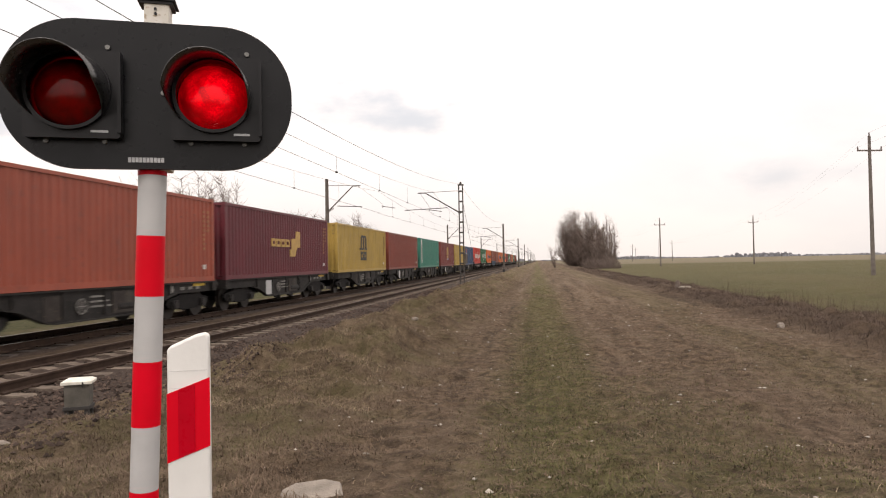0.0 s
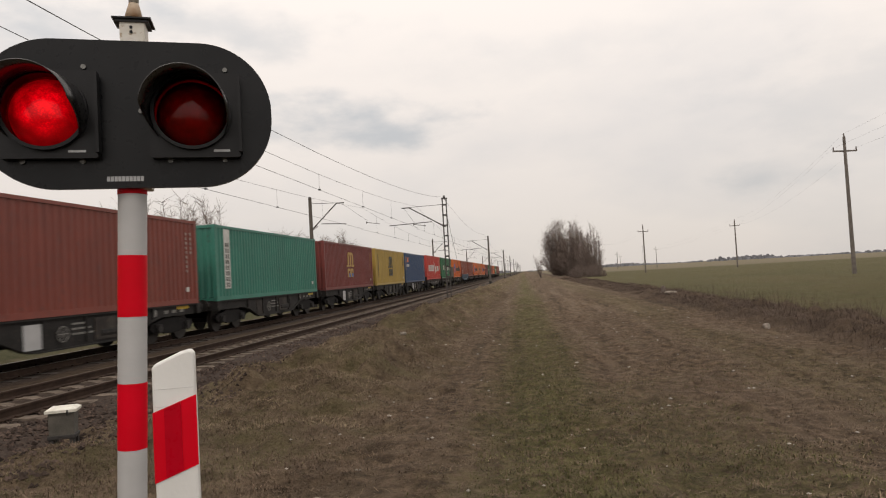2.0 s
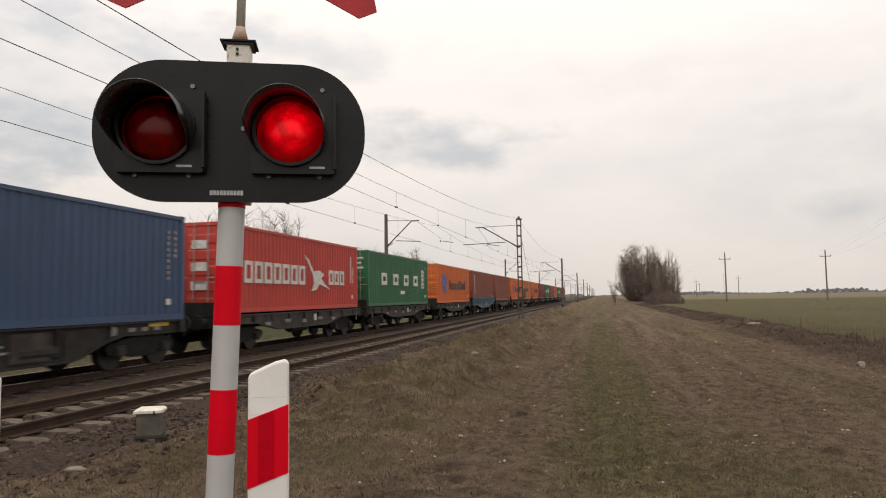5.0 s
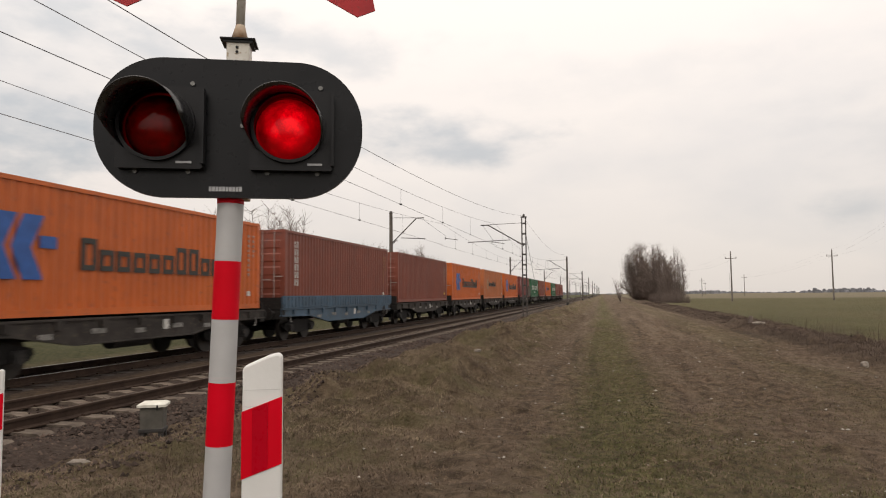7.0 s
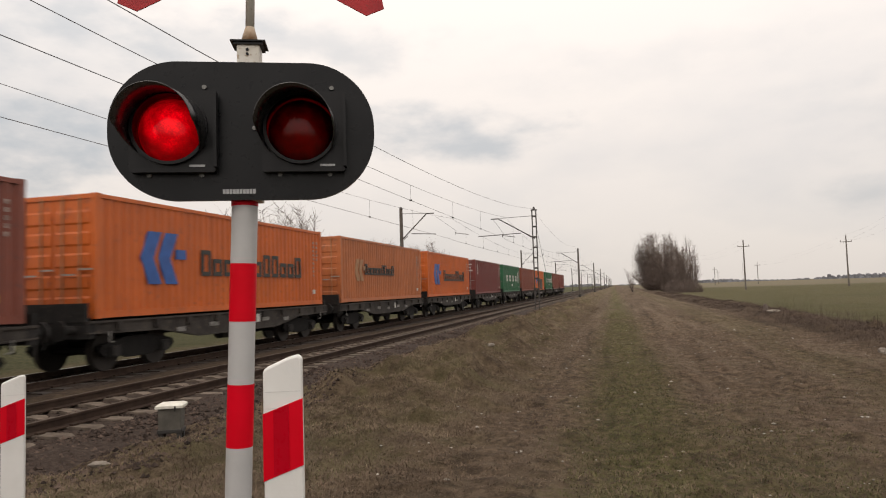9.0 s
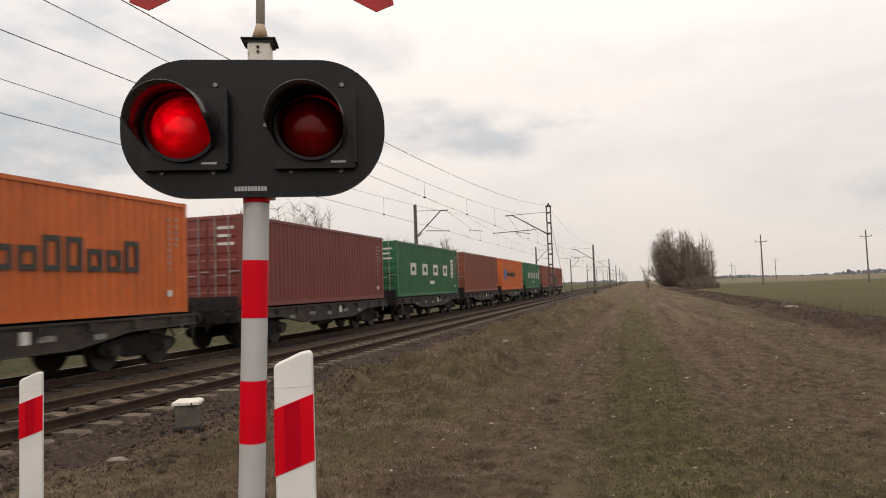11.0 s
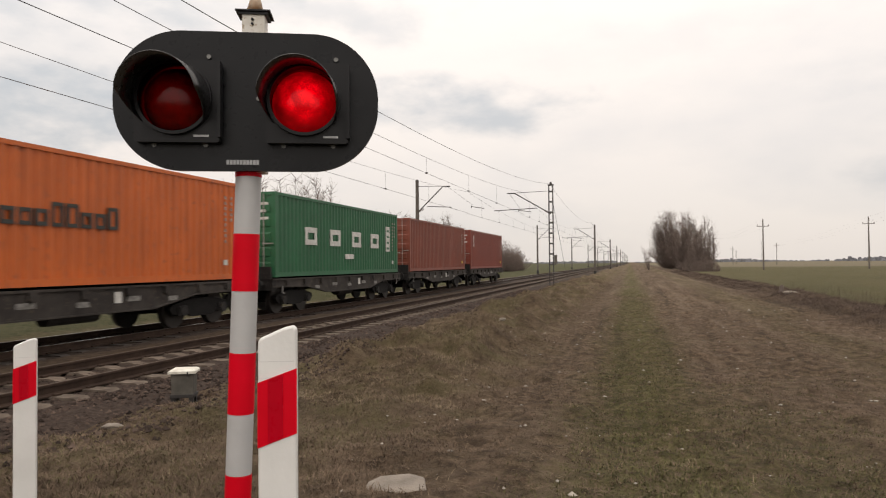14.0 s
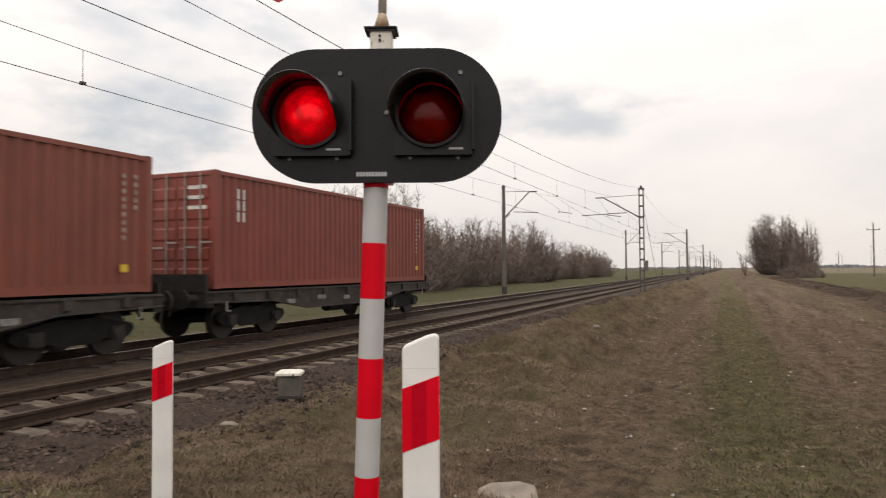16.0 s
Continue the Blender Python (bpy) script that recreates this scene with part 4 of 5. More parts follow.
def power_pole(x, y, top, turn):
    p = thing("power_pole", "wooden power pole with a crossarm and three insulators", "power pole", pose(x, y, float(height(x, y)) - 0.1, 0, 0, turn), group="power line poles")
    h = top + 0.1
    part("pole", Shape().tube((0, 0, 0), (0, 0, h), 0.17, 0.11, n=10), WOOD, p, "grey wooden shaft", smooth=False)
    part("crossarm", Shape().box(-1.05, 1.05, -0.05, 0.05, h - 1.25, h - 1.13), WOOD, p, "crossarm")
    for dx, z in ((-1.0, h - 1.13), (1.0, h - 1.13), (0, h)):
        part("insulator", Shape().tube((dx, 0, z), (dx, 0, z + 0.28), 0.06, 0.04, n=8), INSUL, p)


POLES = [(26.6, 59.8, 11.3, 12), (45.2, 153.6, 10.2, 0), (24.4, 144.8, 9.7, 0), (62.0, 335, 9.7, 0), (45.0, 345, 8.6, 0), (25.9, 245, 10.6, 0), (70.0, 520, 9.5, 0), (150, 900, 26, 0)]
for pp in POLES:
    power_pole(*pp)


def pole_wires():
    line = thing("power_line", "thin sagging wires between the wooden power poles", "overhead line", group="overhead lines")
    for a, b in (((26.6, 59.8, 11.3), (45.2, 153.6, 10.2)), ((26.6, 59.8, 11.3), (10.0, -40.0, 11.3)), ((45.2, 153.6, 10.2), (62, 335, 9.7)), ((24.4, 144.8, 9.7), (25.9, 245, 10.6))):
        for dx, dz in ((-1, -1.0), (1, -1.0), (0, 0.2)):
            s = Shape().path([(a[0] + (b[0] - a[0]) * u + dx, a[1] + (b[1] - a[1]) * u, a[2] + (b[2] - a[2]) * u + dz - 5.0 * u * (1 - u)) for u in (i / 16 for i in range(17))], 0.004, 4)
            part("wire", s, WIRE, line)


pole_wires()


# ---- bare trees ----
def bare_tree(seed, tall, spread, stems, twigs, upright=0.5, thick=1.0, clear=0.0, foot_wide=0.46):
    """Stems and crown of a leafless thicket at the origin: stems fan out of the ground, fork, and end in fine twigs."""
    r = random.Random(seed)
    trunk, crown = Shape(), Shape()

    def reach(dx, dy):
        return tall * (1.0 - 0.62 * min(1.25, math.hypot(dx, dy) / spread) ** 2.4)

    def twig(p, d, length, rad, n):
        w = d.cross(Vector((r.uniform(-1, 1), r.uniform(-1, 1), r.uniform(-1, 1)))).normalized()
        for _ in range(n):
            q = p + d * (length / n)
            crown.add([p - w * rad, p + w * rad, q + w * rad * 0.6, q - w * rad * 0.6], [(0, 1, 2, 3)])
            d = (d + Vector((r.uniform(-1, 1), r.uniform(-1, 1), r.uniform(-0.4, 0.6))) * 0.35).normalized()
            p, rad = q, rad * 0.6

    for i in range(stems):
        a, k = r.uniform(0, 6.28), r.random() ** 0.55
        foot = Vector((math.cos(a) * k * spread * foot_wide + spread * 0.10, math.sin(a) * k * spread * foot_wide, -0.2))
        head = Vector((math.cos(a) * k * spread * r.uniform(0.75, 1.1), math.sin(a) * k * spread * r.uniform(0.75, 1.1), 0))
        head.z = reach(head.x, head.y) * r.uniform(0.62, 1.0)
        rad = tall * 0.004 + r.uniform(0.005, 0.025)
        p, segs = foot, 6
        bend = Vector((r.uniform(-1, 1), r.uniform(-1, 1), 0)) * spread * 0.09
        for s in range(segs):
            u = (s + 1) / segs
            flatp = foot.lerp(head, u ** 0.75)
            q = Vector((flatp.x, flatp.y, foot.z + (head.z - foot.z) * u)) + bend * math.sin(3.1 * u) + Vector((r.uniform(-1, 1), r.uniform(-1, 1), 0)) * 0.12
            r2 = rad * 0.76
            trunk.tube(p, q, rad, r2, n=5, cap=False)
            for _ in range(max(1, twigs // (stems * segs)) if u > clear else 0):
                o = p.lerp(q, r.random())
                side = Vector((r.uniform(-1, 1), r.uniform(-1, 1), r.uniform(-0.1, 0.6) + upright)).normalized()
                twig(o, (side + Vector((o.x, o.y, 0)) / spread * 0.45).normalized(), tall * r.uniform(0.08, 0.22) * (1.15 - 0.5 * u), r.uniform(0.009, 0.016) * thick, 3)
            p, rad = q, r2
    return trunk, crown


def plant_tree(name, label, x, y, seed, tall, spread, stems, twigs, upright=0.5, z=None, group="", thick=1.0, clear=0.0, foot_wide=0.46):
    t = thing(name, label, "tree", pose(x, y, float(height(x, y)) if z is None else z), group=group)
    trunk, crown = bare_tree(seed, tall, spread, stems, twigs, upright, thick, clear, foot_wide)
    stems_ = part("trunk", trunk, BARK, t, "grey-brown stems")
    if name == "low_scrub":
        tagged(stems_, "grey-brown stems", kind="stuff")
    part("crown", crown, TWIG, t, "bare twigs")
    return t


plant_tree("willow_thicket", "rounded leafless willow with a dense twiggy crown beside the strip", 8.9, 180, 11, 15.2, 5.3, 60, 22000, 0.25, thick=1.6, clear=0.16, foot_wide=0.30)
plant_tree("willow_thicket", "dense leafless willow clump in the row beside the strip", 11.0, 152, 17, 12.4, 3.6, 54, 12500, 0.5, thick=1.5, foot_wide=0.5)
plant_tree("willow_thicket", "upright leafless willow stems at the end of the row", 13.2, 142, 12, 11.3, 3.0, 40, 4200, 1.0, thick=1.4, foot_wide=0.4)
plant_tree("low_scrub", "low brown scrub at the foot of the willows", 10.4, 138, 15, 2.8, 2.6, 70, 6000, 0.4, thick=1.2, foot_wide=0.8)
plant_tree("low_scrub", "low brown scrub at the foot of the willows", 12.9, 134, 16, 2.6, 2.4, 60, 4500, 0.4, thick=1.2, foot_wide=0.8)
plant_tree("small_bare_tree", "thin bare tree beyond the willows", 3.2, 165, 13, 7.2, 2.3, 9, 900, 0.6, thick=0.9, clear=0.3, foot_wide=0.04)

HEDGE = "bare trees behind the railway"
first = plant_tree("bare_tree", "leafless brown tree in the row behind the railway", -28, 62, 21, 7.4, 4.4, 60, 8000, 0.4, group=HEDGE, thick=1.5)
second = plant_tree("bare_tree", "leafless brown tree in the row behind the railway", -29, 92, 22, 7.8, 4.8, 64, 8500, 0.3, group=HEDGE, thick=1.5)
third = plant_tree("bare_tree", "leafless brown tree in the row behind the railway", -30, 40, 23, 6.8, 4.0, 50, 6500, 0.6, group=HEDGE, thick=1.5)
r_ = random.Random(5)
for i, (x, y) in enumerate([(-29, 48), (-28, 55), (-30, 69), (-28, 75), (-28, 81), (-30, 86), (-28, 98), (-29, 105), (-28, 112), (-30, 124), (-29, 131), (-29, 138), (-31, 152), (-30, 158), (-29, 165), (-30, 172), (-31, 180), (-34, 30), (-36, 20), (-33, 66), (-34, 95)]):
    src = (first, second, third)[i % 3]
    copy_thing(src, pose(x, y, float(height(x, y)), 0, 0, r_.uniform(0, 360)) @ Matrix.Diagonal((k_ := r_.uniform(1.0, 1.28) if y < 112 else r_.uniform(0.7, 1.05), k_, k_ * r_.uniform(0.9, 1.08), 1)))


def far_woods():
    s = Shape()
    r = random.Random(3)
    for i in range(900):
        a = radians(-75 + 150 * i / 900 + r.uniform(-0.3, 0.3))
        d = r.uniform(1300, 1900)
        x, y = d * math.sin(a), d * math.cos(a)
        big = 0.35 + 1.1 * float(bumps(i * 1.0, 0.0, 29, 3)) ** 1.5
        if -40 < x < 18 or r.random() < 0.75 - big * 0.6:
            continue
        for _ in range(5):
            w, h = r.uniform(2.0, 7.5), r.uniform(2.5, 8.5) * big
            px, py = x + r.uniform(-22, 22), y + r.uniform(-20, 20)
            k = 6
            ring = [(px + w * math.cos(6.283 * j / k) * r.uniform(0.6, 1.2), py + w * math.sin(6.283 * j / k) * r.uniform(0.6, 1.2)) for j in range(k)]
            verts = [(u, v, -0.5) for u, v in ring] + [(px + (u - px) * r.uniform(0.4, 0.9), py + (v - py) * r.uniform(0.4, 0.9), h * r.uniform(0.5, 1.0)) for u, v in ring] + [(px + r.uniform(-1, 1), py, h)]
            faces = [(j, (j + 1) % k, k + (j + 1) % k, k + j) for j in range(k)] + [(k + j, k + (j + 1) % k, 2 * k) for j in range(k)]
            s.add(verts, faces)
    tagged(new("far_woods", s.mesh("far_woods", WOODS)), "line of far woods on the horizon, haze put into its colour", "woods", kind="stuff")


far_woods()


# ---- container train ----
CL, CW, CH = 12.19, 2.438, 2.896
HEADS = [11.17, 24.24, 38.27, 51.56, 65.21, 79.05, 92.49, 105.46, 119.55, 133.37, 148.45, 162.55, 176.66, 190.77, 204.95, 218.8, 233.65, 247.9, 262.17, 276.28, 290.63, 304.84, 318.98]
SPEEDS = [(0, 20.37), (5, 19.64), (9, 18.96), (12.5, 18.3), (16, 17.8)]
MOVING = []


def corrugated(length, height_, pitch=0.278, depth=0.054):
    """Side wall outline in plan: points (along, out) of a trapezoid wave."""
    n = int(length / pitch)
    p = length / n
    out = []
    for i in range(n):
        a = -length / 2 + i * p
        out += [(a, 0), (a + 0.26 * p, 0), (a + 0.5 * p, -depth), (a + 0.76 * p, -depth)]
    out.append((length / 2, 0))
    return out


def wall_shape(length, z0, z1, face, axis_name, pitch=0.278, depth=0.054):
    s = Shape()
    pts = corrugated(length, z1 - z0, pitch, depth)
    sg = 1 if face > 0 else -1
    for a, o in pts:
        for z in (z0, z1):
            s.v.append((face + sg * o, a, z) if axis_name == "x" else (a, face + sg * o, z))
    s.f = [(2 * i, 2 * i + 2, 2 * i + 3, 2 * i + 1) for i in range(len(pts) - 1)]
    return s


def glyph_bars(parent, y0, z0, count, w, h, gap, material, stroke=0.3, stack=False, x=CW / 2 + 0.004, name="lettering_bar"):
    """Plain bars in place of writing: two uprights a letter, in a row or stacked downwards."""
    for i in range(count):
        s = Shape()
        oy, oz = (0, -i * (h + gap)) if stack else (i * (w + gap), 0)
        for k in (0, 1):
            a = y0 + oy + (w - stroke * w) * k
            s.box(x - 0.002, x + 0.003, a, a + stroke * w, z0 + oz, z0 + oz + h)
        part(name, s, material, parent)


def container(index, key, base_z, material, doors, style):
    names = {"A": "weathered orange-red", "B": "maroon", "C": "dirty yellow", "D": "red-brown", "E": "teal green", "F": "brown-red", "G": "dirty yellow", "H": "dark blue", "I": "bright red", "J": "dark green", "K": "orange", "L": "brown", "M": "brown", "N": "orange", "O": "faded orange", "P": "orange", "Q": "brown-red", "R": "green", "S": "brown", "T": "orange", "U": "green", "V": "red-brown", "W": "red-brown"}
    c = thing("shipping_container", f"{names[key]} forty-foot steel shipping container on a flat wagon", "container", group="containers on the train")
    hw, hl = CW / 2, CL / 2
    for sg in (1, -1):
        part("side_wall", wall_shape(CL - 0.3, 0.15, CH - 0.1, sg * (hw - 0.012), "x"), material, c)
    part("roof", Shape().box(-hw + 0.05, hw - 0.05, -hl + 0.08, hl - 0.08, CH - 0.06, CH - 0.025), material, c)
    for sg in (1, -1):
        part("top_rail", Shape().box(sg * hw - 0.03 - 0.03 * (sg > 0), sg * hw + 0.03 - 0.03 * (sg > 0) , -hl + 0.1, hl - 0.1, CH - 0.11, CH - 0.015), material, c)
        part("bottom_rail", Shape().box(sg * hw - 0.06 * (sg > 0), sg * hw + 0.06 * (sg < 0), -hl + 0.1, hl - 0.1, 0.01, 0.165), material, c)
    for sx in (1, -1):
        for sy in (1, -1):
            part("corner_post", Shape().box(min(sx * hw, sx * (hw - 0.15)), max(sx * hw, sx * (hw - 0.15)), min(sy * hl, sy * (hl - 0.16)), max(sy * hl, sy * (hl - 0.16)), 0.11, CH - 0.11), material, c)
            for z in (0.0, CH - 0.118):
                part("corner_casting", Shape().box(min(sx * (hw + 0.003), sx * (hw - 0.162)), max(sx * (hw + 0.003), sx * (hw - 0.162)), min(sy * (hl + 0.003), sy * (hl - 0.178)), max(sy * (hl + 0.003), sy * (hl - 0.178)), z, z + 0.118), material, c)
    part("end_wall", wall_shape(CW - 0.3, 0.12, CH - 0.1, hl - 0.03, "y", 0.25), material, c)
    part("floor_plate", Shape().box(-hw + 0.06, hw - 0.06, -hl + 0.05, hl - 0.05, 0.12, 0.15), FRAME, c)
    for z in (0.02, CH - 0.12):
        part("end_sill", Shape().box(-hw + 0.16, hw - 0.16, -hl, -hl + 0.1, z, z + 0.11), material, c)
    if doors:
        for sg in (-1, 1):
            x0, x1 = (0.012, hw - 0.15) if sg > 0 else (-hw + 0.15, -0.012)
            d = Shape().box(x0, x1, -hl + 0.03, -hl + 0.06, 0.13, CH - 0.12)
            for z in (0.35, 0.85, 1.35, 1.85, 2.35):
                d.prism([(-hl + 0.03, z - 0.17), (-hl + 0.008, z - 0.12), (-hl + 0.008, z + 0.12), (-hl + 0.03, z + 0.17)], "x", x0 + 0.06, x1 - 0.06)
            door = part("door", d, material, c, "pressed steel door leaf")
            for k in (0.27, 0.73):
                bx = x0 + (x1 - x0) * k
                part("locking_bar", Shape().tube((bx, -hl - 0.02, 0.06), (bx, -hl - 0.02, CH - 0.06), 0.02, n=8), MARK_PALE if key in "KNOPT" else GALV, door, "galvanised locking bar")
                part("handle", Shape().box(bx - 0.02, bx + 0.36, -hl - 0.045, -hl - 0.025, 1.0 + 0.12 * (k > 0.5), 1.04 + 0.12 * (k > 0.5)), GALV, door)
            if key == "I":
                for z in (0.75, 1.35, 2.05):
                    part("white_panel", Shape().box(x0 + 0.18, x1 - 0.35, -hl - 0.004, -hl + 0.002, z, z + 0.27), MARK_WHITE, door)
            for i, z in enumerate((2.45, 2.2, 1.95)):
                if sg > 0 and key in "JQRUW":
                    part("marking_bar", Shape().box(x0 + 0.35, x1 - 0.12 - 0.1 * (i % 2), -hl + 0.0, -hl + 0.006, z, z + 0.09), MARK_WHITE, door)
    else:
        part("front_wall", wall_shape(CW - 0.3, 0.12, CH - 0.1, -hl + 0.03, "y", 0.25), material, c)
    xo = hw + 0.004
    code = MARK_DARK if key in "CG" else MARK_PALE if key in "ABFL" else FADED_WHITE
    # owner code: stacked small bars near the far top corner
    if key not in "IE":
        for col, n in ((hl - 0.75, 9), (hl - 0.45, 5)):
            for i in range(n):
                part("code_bar", Shape().box(xo - 0.03, xo, col, col + 0.06, 2.36 - 0.16 * i, 2.45 - 0.16 * i), code, c)
    if key == "G":
        for i in range(11):
            part("code_bar", Shape().box(xo - 0.03, xo, -hl + 0.85, -hl + 0.98, 2.33 - 0.17 * i, 2.44 - 0.17 * i), MARK_DARK, c)
    style(c, xo)
    part("label_sticker", Shape().box(xo - 0.03, xo, hl - 0.8, hl - 0.62, 0.42, 0.58), MARK_YELLOW if key in "VWSM" else MARK_WHITE, c)
    MOVING.append((c, index, base_z))
    return c


def block_row(parent, y0, y1, z0, z1, count, material, stroke=0.2, gap=0.24, low=()):
    """Plain hollow blocks in place of a name, from y0 to y1; low: blocks that are only two thirds as high."""
    x, pitch = CW / 2 + 0.004, (y1 - y0) / (count - gap)
    for i in range(count):
        a, w, top = y0 + i * pitch, pitch * (1 - gap), z1 if i not in low else z0 + 0.68 * (z1 - z0)
        k = min(stroke * w, 0.3 * (top - z0))
        s = Shape().box(x - 0.03, x + 0.003, a, a + k, z0, top).box(x - 0.03, x + 0.003, a + w - k, a + w, z0, top)
        s.box(x - 0.03, x + 0.003, a + k, a + w - k, z0, z0 + k).box(x - 0.03, x + 0.003, a + k, a + w - k, top - k, top)
        part("lettering_block", s, material, parent)


def nothing(c, x):
    pass


def arches(material, base=None):
    """An emblem of two arches on a foot line, with two hollow blocks under it."""
    def f(c, x):
        e = Shape()
        for y in (-0.93, -0.37, 0.19):
            e.box(x - 0.03, x, y, y + 0.24, 1.5, 2.2)
        for y in (-0.93, -0.37):
            e.prism([(y + 0.02, 2.2), (y + 0.78, 2.2), (y + 0.66, 2.33), (y + 0.30, 2.36), (y + 0.08, 2.28)], "x", x - 0.031, x + 0.001)
        e.box(x - 0.03, x, -1.22, -0.55, 1.40, 1.52).box(x - 0.03, x, 0.05, 0.58, 1.40, 1.52).box(x - 0.03, x, -0.45, -0.06, 1.42, 1.5)
        part("emblem", e, material, c, "double-arch emblem")
        block_row(c, -1.0, 0.36, 0.72, 1.28, 2, material, 0.34, 0.16)
        if base:
            part("emblem_patch", Shape().box(x - 0.028, x + 0.006, -0.72, -0.42, 0.72, 0.98).box(x - 0.028, x + 0.006, -0.02, 0.3, 0.74, 0.98), base, c, "blue patch on the lettering")
    return f


def twin_arrows(tone, text, y0=-4.6, scale=1.08, ends=(-2.04, 4.26), rise=(1.03, 1.77)):
    def f(c, x):
        z0, k = 0.79 if scale > 1 else 0.95, scale
        for dy in (0.0, 0.62):
            part("emblem", Shape().prism([(y0 + k * (dy + 0.28), z0), (y0 + k * (dy + 0.75), z0), (y0 + k * (dy + 0.45), z0 + 0.62 * k), (y0 + k * (dy + 0.75), z0 + 1.25 * k), (y0 + k * (dy + 0.28), z0 + 1.25 * k), (y0 + k * dy, z0 + 0.62 * k)], "x", x - 0.03, x), tone, c, "blue arrow emblem" if tone is MARK_BLUE else "faded arrow emblem")
        part("emblem_bar", Shape().box(x - 0.03, x, y0 + k * 1.3, y0 + k * 1.7, z0 + 0.62 * k, z0 + 0.86 * k), tone, c)
        block_row(c, *ends, *rise, 11, text, 0.26, 0.2, low=(1, 2, 3, 4, 5, 8, 9))
    return f


def four_blocks(c, x):
    block_row(c, -3.95, 3.45, 1.15, 1.80, 4, MARK_WHITE, 0.26, 0.56)
    part("marking_panel", Shape().box(x - 0.03, x, 4.45, 4.95, 1.02, 2.22), MARK_WHITE, c, "white upright marking panel")
    for i in range(4):
        part("panel_bar", Shape().box(x - 0.028, x + 0.003, 4.55, 4.85, 1.12 + 0.28 * i, 1.22 + 0.28 * i), P["green"], c)
    part("marking_bar", Shape().box(x - 0.03, x, -0.35, 0.5, 0.64, 0.84), MARK_WHITE, c)


def sea_bird(c, x):
    block_row(c, -4.65, 0.1, 1.0, 1.74, 7, MARK_WHITE, 0.24, 0.2)
    part("emblem", Shape().prism([(0.05, 2.18), (0.45, 2.02), (0.95, 1.55), (1.5, 1.62), (2.05, 1.45), (1.7, 1.3), (2.1, 1.05), (2.7, 0.82), (2.0, 0.95), (1.55, 1.05), (1.2, 0.8), (0.75, 0.75), (1.0, 1.05), (0.85, 1.4), (0.5, 1.8)], "x", x - 0.03, x), MARK_WHITE, c, "white bird-like emblem")
    block_row(c, 2.55, 4.32, 1.03, 1.66, 3, MARK_WHITE, 0.26, 0.2)
    part("marking_bar", Shape().box(x - 0.03, x, 5.18, 5.24, 1.15, 2.38), MARK_WHITE, c)
    part("marking_bar", Shape().box(x - 0.03, x, 5.46, 5.50, 1.15, 1.9), MARK_WHITE, c)


def gold_shield(c, x):
    block_row(c, -1.73, 0.40, 1.33, 1.68, 4, MARK_GOLD, 0.32, 0.1)
    part("emblem", Shape().prism([(0.45, 0.9), (1.1, 0.9), (1.35, 1.3), (1.78, 1.35), (1.78, 2.08), (1.3, 2.1), (1.15, 1.75), (0.62, 1.72), (0.62, 1.25), (0.45, 1.2)], "x", x - 0.03, x), MARK_GOLD, c, "gold shield emblem")


def dong(c, x):
    part("panel", Shape().box(x - 0.03, x, -5.35, -4.85, 0.45, 2.75), MARK_WHITE, c, "white vertical lettering panel")
    glyph_bars(c, -5.25, 2.05, 8, 0.28, 0.17, 0.05, MARK_DARK, 0.35, True, x + 0.004)


def stacked(count, material=MARK_WHITE, y0=-5.3, top=2.25, w=0.3, h=0.25):
    return lambda c, x: glyph_bars(c, y0, top, count, w, h, 0.04, material, 0.3, True)


def one(c, x):
    part("emblem", Shape().prism([(-5.25, 2.48), (-5.0, 2.48), (-4.72, 2.32), (-4.44, 2.48), (-4.18, 2.48), (-4.52, 2.23), (-4.18, 1.98), (-4.44, 1.98), (-4.72, 2.14), (-5.0, 1.98), (-5.25, 1.98), (-4.9, 2.23)], "x", x - 0.03, x), MARK_ORANGE, c, "orange cross emblem")
    block_row(c, -5.4, -4.0, 1.55, 1.78, 4, MARK_WHITE, 0.34, 0.14)
    part("marking_bar", Shape().box(x - 0.03, x, -5.85, -5.75, 1.2, 2.55), MARK_PALE, c)


P = {
    "orange_red": paint("orange_red_container_paint", (0.30, 0.062, 0.032), 0.35),
    "maroon": paint("maroon_container_paint", (0.115, 0.014, 0.022), 0.4),
    "yellow": paint("dirty_yellow_container_paint", (0.40, 0.27, 0.06), 0.45),
    "redbrown": paint("redbrown_container_paint", (0.205, 0.042, 0.026), 0.4),
    "teal": paint("teal_container_paint", (0.032, 0.19, 0.14), 0.35),
    "brownred": paint("brownred_container_paint", (0.17, 0.032, 0.026), 0.4),
    "blue": paint("blue_container_paint", (0.028, 0.062, 0.135), 0.4),
    "red": paint("bright_red_container_paint", (0.46, 0.042, 0.028), 0.3),
    "green": paint("green_container_paint", (0.014, 0.112, 0.046), 0.35),
    "orange": paint("orange_container_paint", (0.56, 0.118, 0.016), 0.4),
    "faded": paint("faded_orange_container_paint", (0.46, 0.14, 0.045), 0.6),
    "brown": paint("brown_container_paint", (0.205, 0.050, 0.028), 0.45),
}
